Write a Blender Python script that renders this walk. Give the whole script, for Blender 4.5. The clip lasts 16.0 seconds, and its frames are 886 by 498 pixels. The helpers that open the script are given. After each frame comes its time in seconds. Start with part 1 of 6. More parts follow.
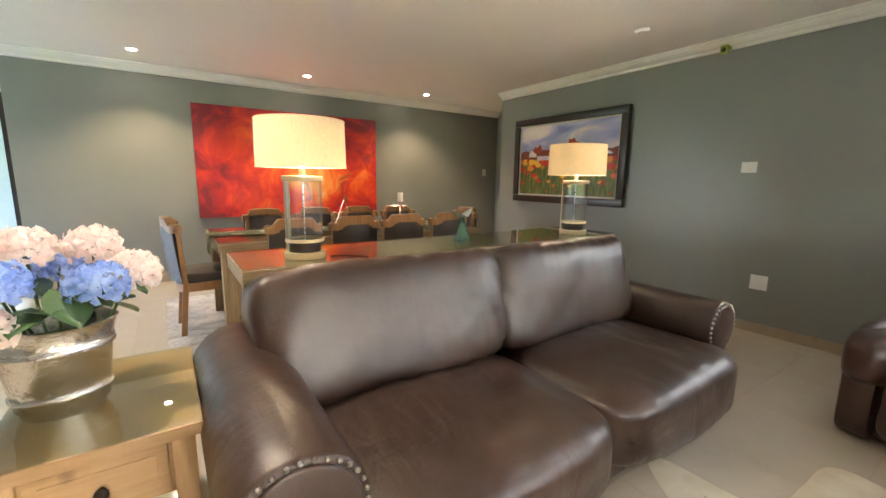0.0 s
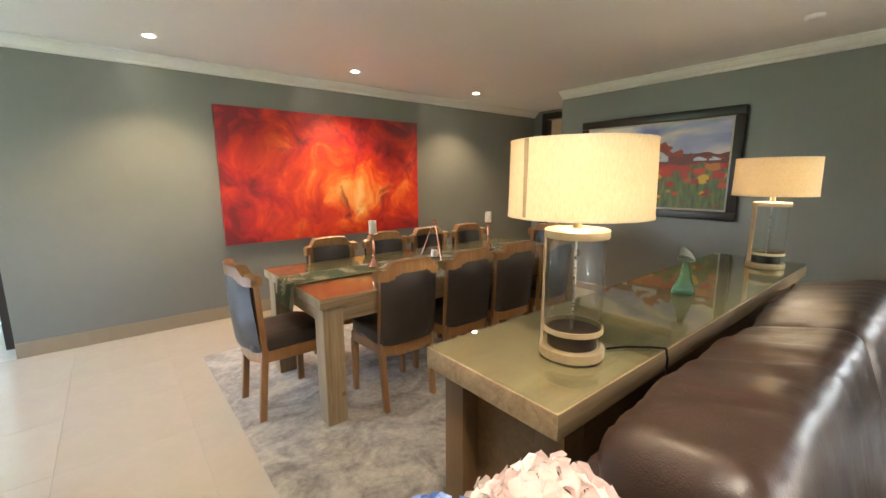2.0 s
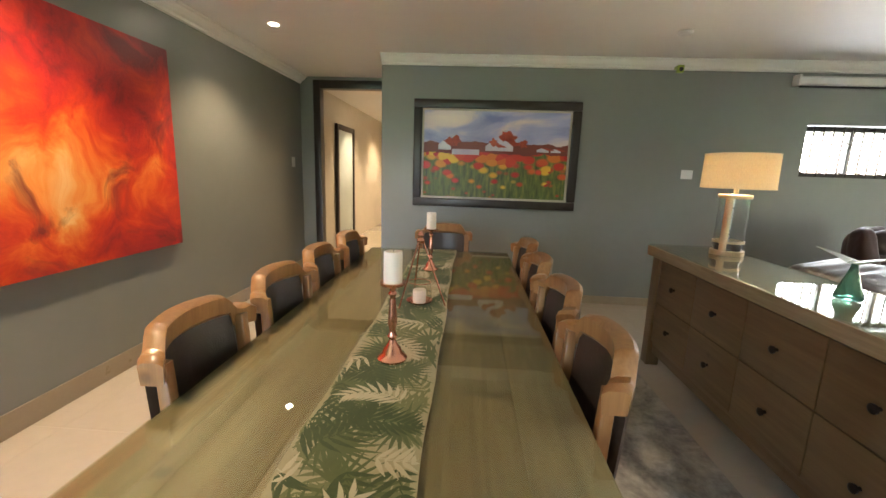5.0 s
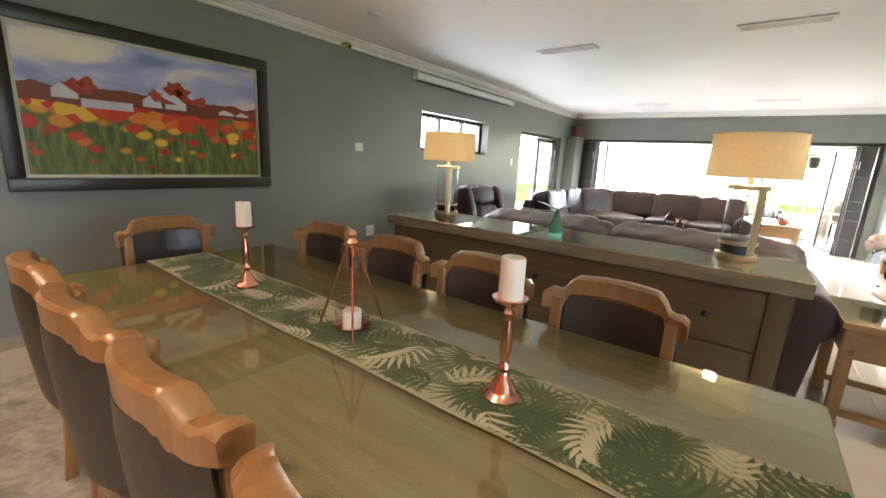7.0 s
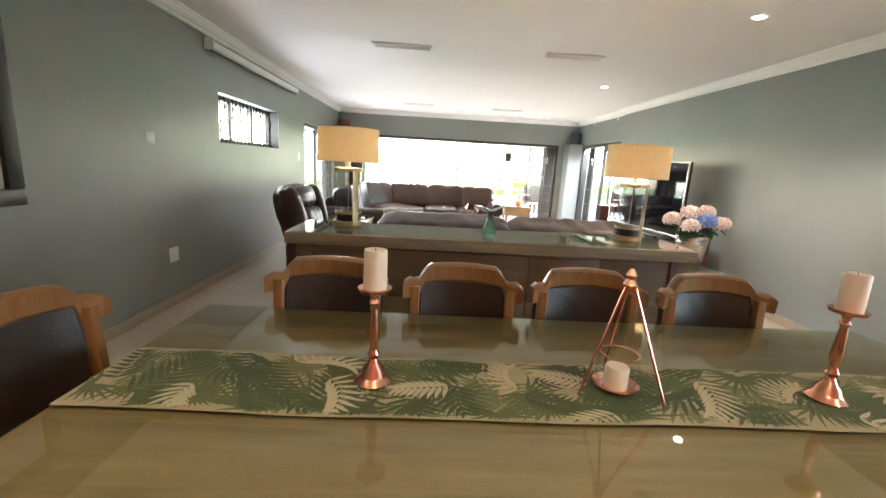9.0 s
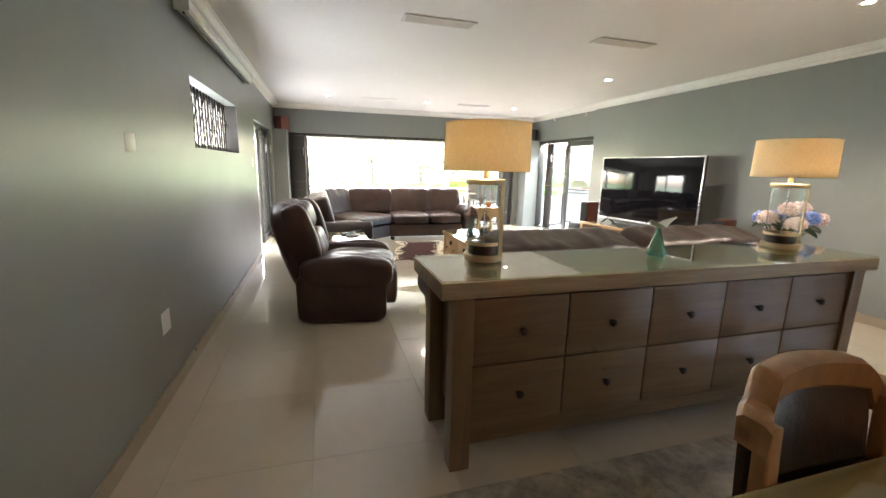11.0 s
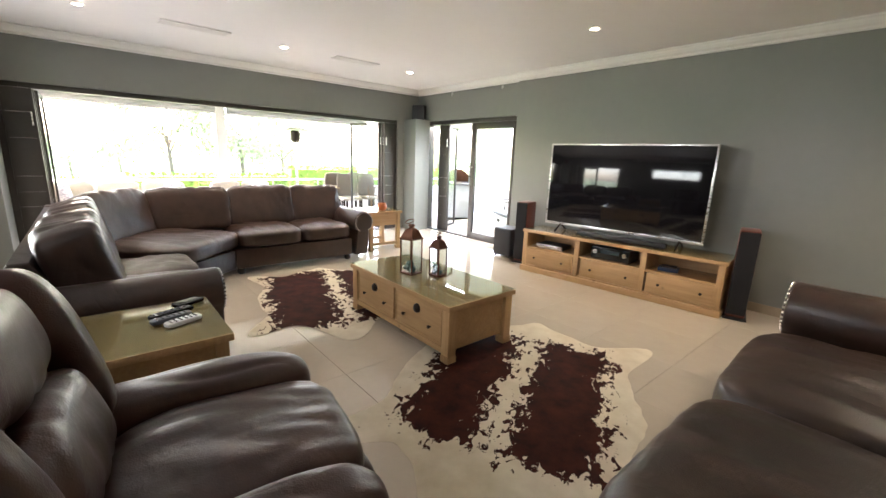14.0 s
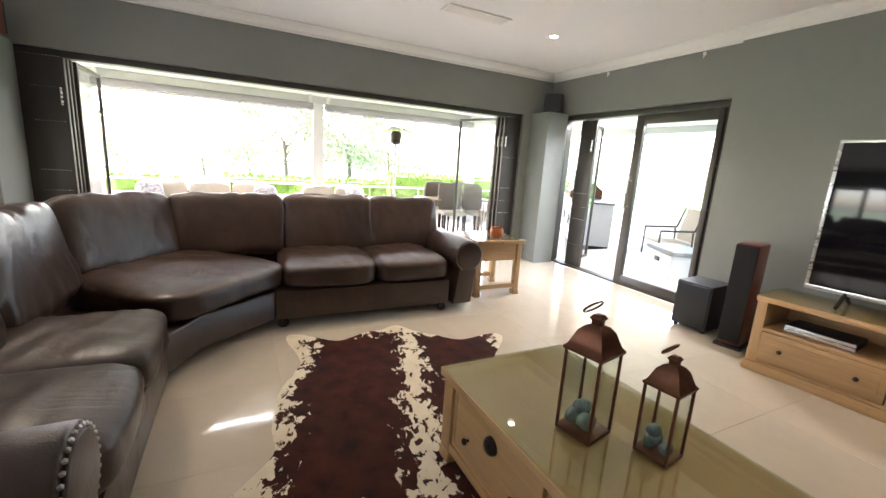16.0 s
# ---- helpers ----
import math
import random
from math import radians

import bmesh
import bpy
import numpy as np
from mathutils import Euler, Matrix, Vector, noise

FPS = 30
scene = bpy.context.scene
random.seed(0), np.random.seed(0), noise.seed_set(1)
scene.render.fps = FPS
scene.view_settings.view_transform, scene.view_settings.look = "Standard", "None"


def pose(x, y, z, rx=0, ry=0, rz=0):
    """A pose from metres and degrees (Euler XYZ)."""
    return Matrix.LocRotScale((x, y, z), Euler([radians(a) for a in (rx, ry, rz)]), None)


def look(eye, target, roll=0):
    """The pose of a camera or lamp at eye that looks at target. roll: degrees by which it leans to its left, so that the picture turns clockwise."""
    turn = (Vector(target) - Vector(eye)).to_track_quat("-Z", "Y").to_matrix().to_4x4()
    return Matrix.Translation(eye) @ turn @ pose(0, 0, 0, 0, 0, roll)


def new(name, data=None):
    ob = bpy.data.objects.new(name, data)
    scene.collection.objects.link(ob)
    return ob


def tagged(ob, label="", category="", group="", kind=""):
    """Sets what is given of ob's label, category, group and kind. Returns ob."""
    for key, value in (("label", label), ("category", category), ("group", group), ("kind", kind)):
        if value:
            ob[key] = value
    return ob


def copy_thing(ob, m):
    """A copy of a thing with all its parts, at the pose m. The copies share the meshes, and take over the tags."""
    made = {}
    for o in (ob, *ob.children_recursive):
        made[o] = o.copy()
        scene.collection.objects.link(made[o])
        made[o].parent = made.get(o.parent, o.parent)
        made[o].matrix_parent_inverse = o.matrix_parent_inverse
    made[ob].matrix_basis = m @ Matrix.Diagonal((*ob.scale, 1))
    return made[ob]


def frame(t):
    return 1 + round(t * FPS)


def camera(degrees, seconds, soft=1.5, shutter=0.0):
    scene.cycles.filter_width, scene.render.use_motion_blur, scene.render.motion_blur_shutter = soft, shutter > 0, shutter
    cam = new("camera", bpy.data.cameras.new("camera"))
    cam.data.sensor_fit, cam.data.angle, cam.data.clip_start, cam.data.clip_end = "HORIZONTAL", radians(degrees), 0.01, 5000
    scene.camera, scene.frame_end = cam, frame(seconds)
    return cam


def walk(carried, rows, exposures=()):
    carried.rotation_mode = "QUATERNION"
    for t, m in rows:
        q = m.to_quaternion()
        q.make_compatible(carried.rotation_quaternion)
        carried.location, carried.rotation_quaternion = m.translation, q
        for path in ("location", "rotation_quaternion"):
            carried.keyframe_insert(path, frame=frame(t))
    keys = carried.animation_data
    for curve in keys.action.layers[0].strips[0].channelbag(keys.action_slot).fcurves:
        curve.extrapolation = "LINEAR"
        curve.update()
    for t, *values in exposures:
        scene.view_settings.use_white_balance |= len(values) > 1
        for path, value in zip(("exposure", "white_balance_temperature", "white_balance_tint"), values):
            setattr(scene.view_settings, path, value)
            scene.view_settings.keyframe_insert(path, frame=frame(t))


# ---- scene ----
cam = camera(94.6, 16.0)
PATH = [
    (0, (0.213, 0.102, 1.251), (1.32, 1.734, 0.92), 0.8),
    (0.5, (0.126, 0.546, 1.329), (1.255, 2.163, 0.998), 0.8),
    (1, (0.005, 0.878, 1.363), (1.149, 2.488, 1.049), 0.9),
    (1.5, (-0.130, 1.160, 1.398), (1.048, 2.743, 1.071), 0.3),
    (2, (-0.300, 1.410, 1.412), (0.939, 2.943, 1.069), -0.3),
    (2.5, (-0.390, 1.735, 1.408), (0.940, 3.186, 1.051), -0.6),
    (3, (-0.352, 2.175, 1.405), (1.110, 3.490, 1.037), -0.2),
    (5.5, (0.118, 4.068, 1.333), (2.056, 3.752, 0.953), 1.8),
    (6, (0.271, 4.344, 1.327), (2.079, 3.59, 0.922), 1.4),
    (6.5, (0.435, 4.594, 1.338), (1.982, 3.407, 0.895), 1.6),
    (7, (0.741, 4.748, 1.314), (1.9, 3.175, 0.884), 3.0),
    (7.5, (1.009, 4.904, 1.314), (1.767, 3.105, 0.877), 3.2),
    (8, (1.353, 4.925, 1.32), (1.751, 3.012, 0.893), 3.2),
    (8.5, (1.736, 4.93, 1.312), (1.842, 2.975, 0.904), 3.2),
    (9, (2.16, 4.883, 1.314), (2.078, 2.926, 0.913), 3.3),
    (9.5, (2.565, 4.751, 1.325), (2.374, 2.8, 0.928), 3.2),
    (12, (3.650, 3.072, 1.306), (2.795, 1.308, 0.898), 0.9),
    (12.5, (3.626, 2.627, 1.349), (2.616, 0.952, 0.932), 1.4),
    (13, (3.564, 2.156, 1.342), (2.408, 0.578, 0.92), 1.5),
    (13.5, (3.487, 1.708, 1.33), (2.241, 0.205, 0.897), 1.6),
    (14, (3.387, 1.263, 1.315), (2.114, -0.217, 0.879), 2.1),
    (14.5, (3.195, 0.784, 1.292), (1.978, -0.741, 0.852), 2.3),
    (15, (2.957, 0.382, 1.269), (1.85, -1.228, 0.842), 2.9),
    (15.5, (2.685, -0.003, 1.246), (1.707, -1.697, 0.833), 3.3),
    (16, (2.502, -0.435, 1.22), (1.62, -2.183, 0.815), 3.8),
]
EXPOSURES = [(0.0, 5.6, 6450, 15), (3.0, 5.4, 6450, 15), (5.5, 5.5, 6300, 14), (7.5, 5.32, 6050, 14), (9.5, 5.38, 6250, 15), (12.0, 4.95, 6450, 15), (14.5, 4.6, 6550, 17), (16.0, 4.3, 6500, 17)]
walk(cam, [(t, look(eye, target, roll)) for t, eye, target, roll in PATH], EXPOSURES)

# ---- world and lamps ----
world = bpy.data.worlds.new("sky")
scene.world = world
world.use_nodes = True
wn = world.node_tree.nodes
sky = wn.new("ShaderNodeTexSky")
sky.sky_type, sky.sun_disc = "NISHITA", False
sky.sun_elevation, sky.sun_rotation = radians(52), radians(160)
sky.air_density, sky.dust_density = 1.0, 4.0
wn["Background"].inputs["Strength"].default_value = 0.18
world.node_tree.links.new(sky.outputs["Color"], wn["Background"].inputs["Color"])

sun = new("sun", bpy.data.lights.new("sun", "SUN"))
sun.data.energy, sun.data.angle, sun.data.color = 0.5, radians(10), (1.0, 0.95, 0.88)
sun.matrix_world = look((0, -20, 26), (0, 0, 0))


def spot(x, y, watts, degrees=80, colour=(1.0, 0.73, 0.43), z=2.44):
    lamp = new("downlight_beam", bpy.data.lights.new("downlight_beam", "SPOT"))
    lamp.data.energy, lamp.data.spot_size, lamp.data.spot_blend = watts, radians(degrees), 0.7
    lamp.data.shadow_soft_size, lamp.data.color = 0.035, colour
    lamp.matrix_world = look((x, y, z), (x, y + 0.0001, 0))


def bulb(x, y, z, watts, colour=(1.0, 0.70, 0.36), size=0.03):
    lamp = new("bulb_glow", bpy.data.lights.new("bulb_glow", "POINT"))
    lamp.data.energy, lamp.data.shadow_soft_size, lamp.data.color = watts, size, colour
    lamp.location = (x, y, z)


def sky_fill(x, y, z, aim, w, h, watts, colour=(0.93, 0.97, 1.0)):
    """Added area lamp that stands in for sky light at an opening."""
    lamp = new("opening_sky_fill", bpy.data.lights.new("opening_sky_fill", "AREA"))
    lamp.data.shape, lamp.data.size, lamp.data.size_y, lamp.data.energy, lamp.data.color = "RECTANGLE", w, h, watts, colour
    lamp.matrix_world = look((x, y, z), aim)


WESTX = -1.78
# Added lamps in the high window and side door stand in for the sky.
sky_fill(4.56, -0.335, 1.66, (0, -0.335, 1.66), 1.6, 0.42, 1.6)
sky_fill(4.62, -3.33, 0.95, (0, -3.33, 0.95), 1.85, 1.75, 1.8)
# Added lamp in an unseen hall window, to brighten the dining end.
sky_fill(-5.06, 5.5, 1.5, (0, 5.5, 1.4), 3.3, 1.15, 0.8, (0.88, 0.96, 1.0))
# Added strips above the door heads, out of view, that brighten the room.
sky_fill(1.6, -5.42, 2.16, (1.6, -4.5, 1.45), 4.8, 0.30, 5.0)
sky_fill(WESTX, -3.75, 2.14, (WESTX + 1.0, -3.75, 1.4), 1.9, 0.28, 9.0)
DINING_SPOTS = [(0.06, 5.33), (1.755, 5.345), (3.465, 5.385)]
LIVING_SPOTS = [(3.31, -3.66), (1.556, -3.75), (-0.21, -3.78), (-0.14, -0.9), (-0.12, 1.78)]
for x, y in DINING_SPOTS:
    spot(x, y, 2.4, 115)
for x, y in LIVING_SPOTS:
    spot(x, y, 3.6, 115, (1.0, 0.86, 0.66))
spot(7.4, 5.3, 4.5, 110)
spot(9.4, 5.3, 4.5, 110)
LAMPS = [(0.757, 2.09), (2.707, 2.064)]
for x, y in LAMPS:
    bulb(x, y, 1.42, 0.045, (1.0, 0.78, 0.50))


# ---- materials ----
def graph(name):
    m = bpy.data.materials.new(name)
    m.use_nodes = True
    nt = m.node_tree
    return m, nt, nt.nodes["Principled BSDF"]


def node(nt, kind, **values):
    n = nt.nodes.new("ShaderNode" + kind)
    for key, value in values.items():
        n.inputs[key.replace("_", " ")].default_value = value
    return n


def mapped(nt, stretch=(1, 1, 1), coords="Object"):
    tc, mp = nt.nodes.new("ShaderNodeTexCoord"), nt.nodes.new("ShaderNodeMapping")
    mp.inputs["Scale"].default_value = stretch
    nt.links.new(tc.outputs[coords], mp.inputs["Vector"])
    return mp.outputs["Vector"]


def ramp(nt, fac, stops):
    r = nt.nodes.new("ShaderNodeValToRGB")
    els = r.color_ramp.elements
    while len(els) < len(stops):
        els.new(0.5)
    for e, (p, c) in zip(els, stops):
        e.position, e.color = p, (*c, 1) if len(c) == 3 else c
    nt.links.new(fac, r.inputs["Fac"])
    return r.outputs["Color"]


def noise_of(nt, vec, scale, detail=4, rough=0.55, distort=0.0):
    n = node(nt, "TexNoise", Scale=scale, Detail=detail, Roughness=rough, Distortion=distort)
    nt.links.new(vec, n.inputs["Vector"])
    return n.outputs["Fac"]


def arith(nt, op, a, b):
    n = nt.nodes.new("ShaderNodeMath")
    n.operation = op
    for i, v in enumerate((a, b)):
        if isinstance(v, (int, float)):
            n.inputs[i].default_value = v
        elif v is not None:
            nt.links.new(v, n.inputs[i])
    return n.outputs[0]


def blend(nt, fac, a, b):
    n = nt.nodes.new("ShaderNodeMix")
    n.data_type = "RGBA"
    for i, v in ((0, fac), (6, a), (7, b)):
        if isinstance(v, tuple):
            n.inputs[i].default_value = (*v, 1)
        elif isinstance(v, (int, float)):
            n.inputs[i].default_value = v
        else:
            nt.links.new(v, n.inputs[i])
    return n.outputs[2]


def bumped(nt, p, height, strength, distance):
    b = node(nt, "Bump", Strength=strength, Distance=distance)
    nt.links.new(height, b.inputs["Height"])
    nt.links.new(b.outputs["Normal"], p.inputs["Normal"])


def mat(name, c1, c2=None, rough=0.5, metal=0.0, scale=6.0, stretch=(1, 1, 1), bump=0.0, bump_scale=80.0, bump_dist=0.002, coat=0.0, sheen=0.0, vary=0.08, pieces=0.0, distort=0.0, spread=0.22):
    """A plain surface: colour between c1 and c2 by coarse and fine noise, gloss that varies, fine relief."""
    m, nt, p = graph(name)
    c2 = c2 or tuple(c * 0.82 for c in c1)
    vec = mapped(nt, stretch)
    big, fine = noise_of(nt, vec, scale, 5, 0.6, distort), noise_of(nt, vec, scale * 9, 3)
    both = arith(nt, "ADD", arith(nt, "MULTIPLY", big, 0.7), arith(nt, "MULTIPLY", fine, 0.3))
    colour = ramp(nt, both, [(0.5 - spread, c1), (0.5 + spread, c2)])
    if pieces:
        info = nt.nodes.new("ShaderNodeObjectInfo")
        colour = blend(nt, arith(nt, "MULTIPLY", info.outputs["Random"], pieces), colour, tuple(c * 0.7 for c in c2))
    nt.links.new(colour, p.inputs["Base Color"])
    rv = node(nt, "MapRange")
    rv.inputs["To Min"].default_value, rv.inputs["To Max"].default_value = max(0.02, rough - vary), rough + vary
    nt.links.new(big, rv.inputs["Value"])
    nt.links.new(rv.outputs[0], p.inputs["Roughness"])
    p.inputs["Metallic"].default_value, p.inputs["Coat Weight"].default_value, p.inputs["Coat Roughness"].default_value = metal, coat, 0.08
    p.inputs["Sheen Weight"].default_value = sheen
    if bump:
        bumped(nt, p, noise_of(nt, vec, bump_scale, 4), bump, bump_dist)
    return m


def thin_glass(name, tint=(0.96, 0.98, 0.97), gloss=0.02, facing=0.04):
    m, nt, p = graph(name)
    nt.nodes.remove(p)
    clear, shine, lw, mix = node(nt, "BsdfTransparent"), node(nt, "BsdfGlossy", Roughness=gloss), node(nt, "LayerWeight", Blend=0.5), nt.nodes.new("ShaderNodeMixShader")
    rim = arith(nt, "ADD", arith(nt, "MULTIPLY", arith(nt, "POWER", lw.outputs["Facing"], 5.0), 1.0 - facing), facing)
    clear.inputs["Color"].default_value = (*tint, 1)
    nt.links.new(rim, mix.inputs[0])
    nt.links.new(clear.outputs[0], mix.inputs[1])
    nt.links.new(shine.outputs[0], mix.inputs[2])
    nt.links.new(mix.outputs[0], nt.nodes["Material Output"].inputs["Surface"])
    return m


def leather(name, c1, c2, rough=0.36):
    """Soft polished hide: worn tone, pebble grain, and long thin puckers."""
    m, nt, p = graph(name)
    vec = mapped(nt)
    worn = noise_of(nt, vec, 3.5, 6, 0.68)
    nt.links.new(ramp(nt, worn, [(0.35, c1), (0.7, c2)]), p.inputs["Base Color"])
    rv = node(nt, "MapRange")
    rv.inputs["To Min"].default_value, rv.inputs["To Max"].default_value = rough - 0.01, rough + 0.15
    nt.links.new(noise_of(nt, vec, 9, 5), rv.inputs["Value"])
    nt.links.new(rv.outputs[0], p.inputs["Roughness"])
    vor = node(nt, "TexVoronoi", Scale=240.0)
    nt.links.new(vec, vor.inputs["Vector"])

    def puckers(stretch, scale, sharp):
        n = noise_of(nt, mapped(nt, stretch), scale, 3, 0.5, 0.6)
        off = arith(nt, "ABSOLUTE", arith(nt, "SUBTRACT", arith(nt, "MULTIPLY", n, 2.0), 1.0), None)
        return arith(nt, "POWER", arith(nt, "SUBTRACT", 1.0, off), sharp)

    where = ramp(nt, noise_of(nt, vec, 2.6, 2), [(0.46, (0, 0, 0)), (0.70, (1, 1, 1))])
    folds = arith(nt, "MULTIPLY", arith(nt, "ADD", puckers((5.0, 0.9, 1.1), 1.0, 3.5), puckers((1.1, 5, 4.0), 1.0, 3.5)), where)
    grain = arith(nt, "ADD", arith(nt, "MULTIPLY", vor.outputs["Distance"], 0.035), arith(nt, "MULTIPLY", noise_of(nt, vec, 11, 4, 0.55, 0.5), 0.30))
    grain = arith(nt, "SUBTRACT", grain, arith(nt, "MULTIPLY", folds, 0.42))
    bumped(nt, p, grain, 0.8, 0.018)
    p.inputs["Coat Weight"].default_value, p.inputs["Coat Roughness"].default_value = 0.3, 0.3
    return m


def wood(name, c1, c2, axis=0, rough=0.45, coat=0.0):
    """Boards with grain along one axis, and a few knots."""
    m, nt, p = graph(name)
    stretch = [14, 14, 14]
    stretch[axis] = 0.9
    vec = mapped(nt, tuple(stretch))
    grain = noise_of(nt, vec, 1.6, 7, 0.62, 1.1)
    streak = noise_of(nt, vec, 6.0, 3)
    both = arith(nt, "ADD", arith(nt, "MULTIPLY", grain, 0.7), arith(nt, "MULTIPLY", streak, 0.3))
    info = nt.nodes.new("ShaderNodeObjectInfo")
    base = ramp(nt, both, [(0.3, c1), (0.52, tuple((a + b) / 2 for a, b in zip(c1, c2))), (0.72, c2)])
    spots = node(nt, "TexVoronoi", Scale=5.0)
    nt.links.new(mapped(nt), spots.inputs["Vector"])
    knot = ramp(nt, spots.outputs["Distance"], [(0.04, (1, 1, 1)), (0.11, (0, 0, 0))])
    base = blend(nt, arith(nt, "MULTIPLY", knot, 0.6), base, tuple(c * 0.35 for c in c1))
    base = blend(nt, arith(nt, "MULTIPLY", info.outputs["Random"], 0.16), base, tuple(c * 0.7 for c in c1))
    nt.links.new(base, p.inputs["Base Color"])
    p.inputs["Roughness"].default_value, p.inputs["Coat Weight"].default_value = rough, coat
    bumped(nt, p, both, 0.10, 0.002)
    return m


def glow(name, colour, strength):
    m, nt, p = graph(name)
    p.inputs["Base Color"].default_value = (*colour, 1)
    p.inputs["Emission Color"].default_value, p.inputs["Emission Strength"].default_value = (*colour, 1), strength
    return m


WALL = mat("grey_wall_paint", (0.218, 0.228, 0.212), (0.196, 0.206, 0.192), 0.345, scale=1.3, vary=0.05, bump=0.12, bump_scale=260, bump_dist=0.001)
PALE = mat("pale_wall_paint", (0.62, 0.58, 0.50), (0.56, 0.52, 0.45), 0.5, scale=1.5, bump=0.1, bump_scale=240)
COOL = mat("cool_wall_paint", (0.52, 0.60, 0.60), (0.47, 0.55, 0.56), 0.5, scale=1.5)
WHITE = mat("white_ceiling_paint", (0.80, 0.79, 0.77), (0.76, 0.75, 0.73), 0.6, scale=1.1, bump=0.08, bump_scale=200)
TRIM = mat("white_gloss_trim", (0.78, 0.77, 0.74), (0.72, 0.71, 0.68), 0.4, scale=3)
TILE = mat("polished_cream_tile", (0.60, 0.53, 0.43), (0.53, 0.465, 0.375), 0.06, scale=1.6, distort=1.0, vary=0.03, pieces=0.05, coat=0.6)
GROUT = mat("grey_grout", (0.53, 0.47, 0.38), None, 0.8, scale=20)
SKIRT = mat("beige_tile_skirting", (0.36, 0.29, 0.20), (0.30, 0.24, 0.17), 0.3, scale=6)
DARKFRAME = mat("dark_bronze_aluminium", (0.055, 0.048, 0.041), (0.045, 0.039, 0.034), 0.38, 0.3, scale=8)
DARKWOOD = mat("dark_stained_timber", (0.014, 0.009, 0.006), (0.022, 0.014, 0.009), 0.35, scale=4, stretch=(6, 6, 1))
GLASS = thin_glass("clear_window_glass")
TOPGLASS = thin_glass("greenish_table_glass", (0.88, 0.93, 0.86), 0.015, 0.075)
OAK_X = wood("light_oak_grain_x", (0.40, 0.235, 0.10), (0.58, 0.38, 0.19), 0)
OAK_Y = wood("light_oak_grain_y", (0.40, 0.235, 0.10), (0.58, 0.38, 0.19), 1)
OAK_Z = wood("light_oak_grain_z", (0.40, 0.235, 0.10), (0.58, 0.38, 0.19), 2)
DRIFT_X = wood("weathered_oak_grain_x", (0.20, 0.138, 0.070), (0.44, 0.335, 0.205), 0)
DRIFT_Z = wood("weathered_oak_grain_z", (0.20, 0.138, 0.070), (0.44, 0.335, 0.205), 2)
# Warm brown console oak, also darkened for the shade on its north side.
SHADED_BROWN_X = wood("shaded_brown_oak_grain_x", (0.135, 0.074, 0.032), (0.22, 0.132, 0.060), 0)
SHADED_BROWN_Z = wood("shaded_brown_oak_grain_z", (0.15, 0.084, 0.037), (0.23, 0.142, 0.066), 2)
CHAIRWOOD = wood("honey_chair_timber", (0.235, 0.110, 0.038), (0.40, 0.21, 0.080), 2, 0.30, 0.3)
LEATHER = leather("dark_brown_leather", (0.026, 0.0135, 0.0092), (0.058, 0.031, 0.021), 0.30)
LEATHER_RED = leather("worn_burgundy_brown_leather", (0.036, 0.0145, 0.0105), (0.070, 0.029, 0.020), 0.30)
SEATHIDE = leather("chocolate_seat_leather", (0.030, 0.021, 0.016), (0.045, 0.032, 0.025), 0.42)
BLACK = mat("matt_black_plastic", (0.012, 0.012, 0.013), None, 0.45, scale=10)
GLOSSBLACK = mat("gloss_black_plastic", (0.008, 0.008, 0.009), None, 0.12, scale=10, vary=0.03)
WHITEPLASTIC = mat("white_plastic", (0.75, 0.75, 0.73), None, 0.35, scale=10)
STEEL = mat("brushed_steel", (0.62, 0.61, 0.59), (0.52, 0.51, 0.50), 0.28, 1.0, scale=4, stretch=(1, 1, 12))
BRASS = mat("aged_brass", (0.70, 0.58, 0.38), (0.58, 0.46, 0.28), 0.42, 0.7, scale=9)
COPPER = mat("rose_copper", (0.78, 0.40, 0.28), (0.68, 0.32, 0.22), 0.24, 1.0, scale=9)
IRON = mat("dark_iron", (0.04, 0.03, 0.025), None, 0.42, 0.8, scale=20)
WAX = mat("ivory_candle_wax", (0.80, 0.72, 0.62), (0.75, 0.66, 0.56), 0.5, scale=7)


# ---- mesh helpers ----
def link(name, bm, material, parent=None, label="", smooth=False, m=None):
    me = bpy.data.meshes.new(name)
    bm.normal_update()
    bm.to_mesh(me)
    bm.free()
    for s in (material if isinstance(material, (list, tuple)) else [material]):
        me.materials.append(s)
    if smooth:
        for p in me.polygons:
            p.use_smooth = True
        me.set_sharp_from_angle(angle=radians(38))
    ob = new(name, me)
    if parent:
        ob.parent = parent
    if m is not None:
        ob.matrix_basis = m
    if label:
        ob["label"] = label
    return ob


def part(name, bm, material, parent, label="", smooth=True, m=None):
    return link(name, bm, material, parent, label, smooth, m)


def thing(name, x, y, z, turn, label, category, group="", kind=""):
    ob = new(name)
    ob.matrix_basis = pose(x, y, z, 0, 0, turn)
    return tagged(ob, label, category, group, kind)


def box(bm, x0, x1, y0, y1, z0, z1, bevel=0.0, seg=2):
    r = bmesh.ops.create_cube(bm, size=1, matrix=Matrix.Translation(((x0 + x1) / 2, (y0 + y1) / 2, (z0 + z1) / 2)) @ Matrix.Diagonal((x1 - x0, y1 - y0, z1 - z0, 1)))
    if bevel:
        edges = list({e for v in r["verts"] for e in v.link_edges})
        bmesh.ops.bevel(bm, geom=edges, offset=bevel, segments=seg, affect="EDGES", profile=0.6)
    return bm


def bx(x0, x1, y0, y1, z0, z1, bevel=0.0, seg=2):
    return box(bmesh.new(), x0, x1, y0, y1, z0, z1, bevel, seg)


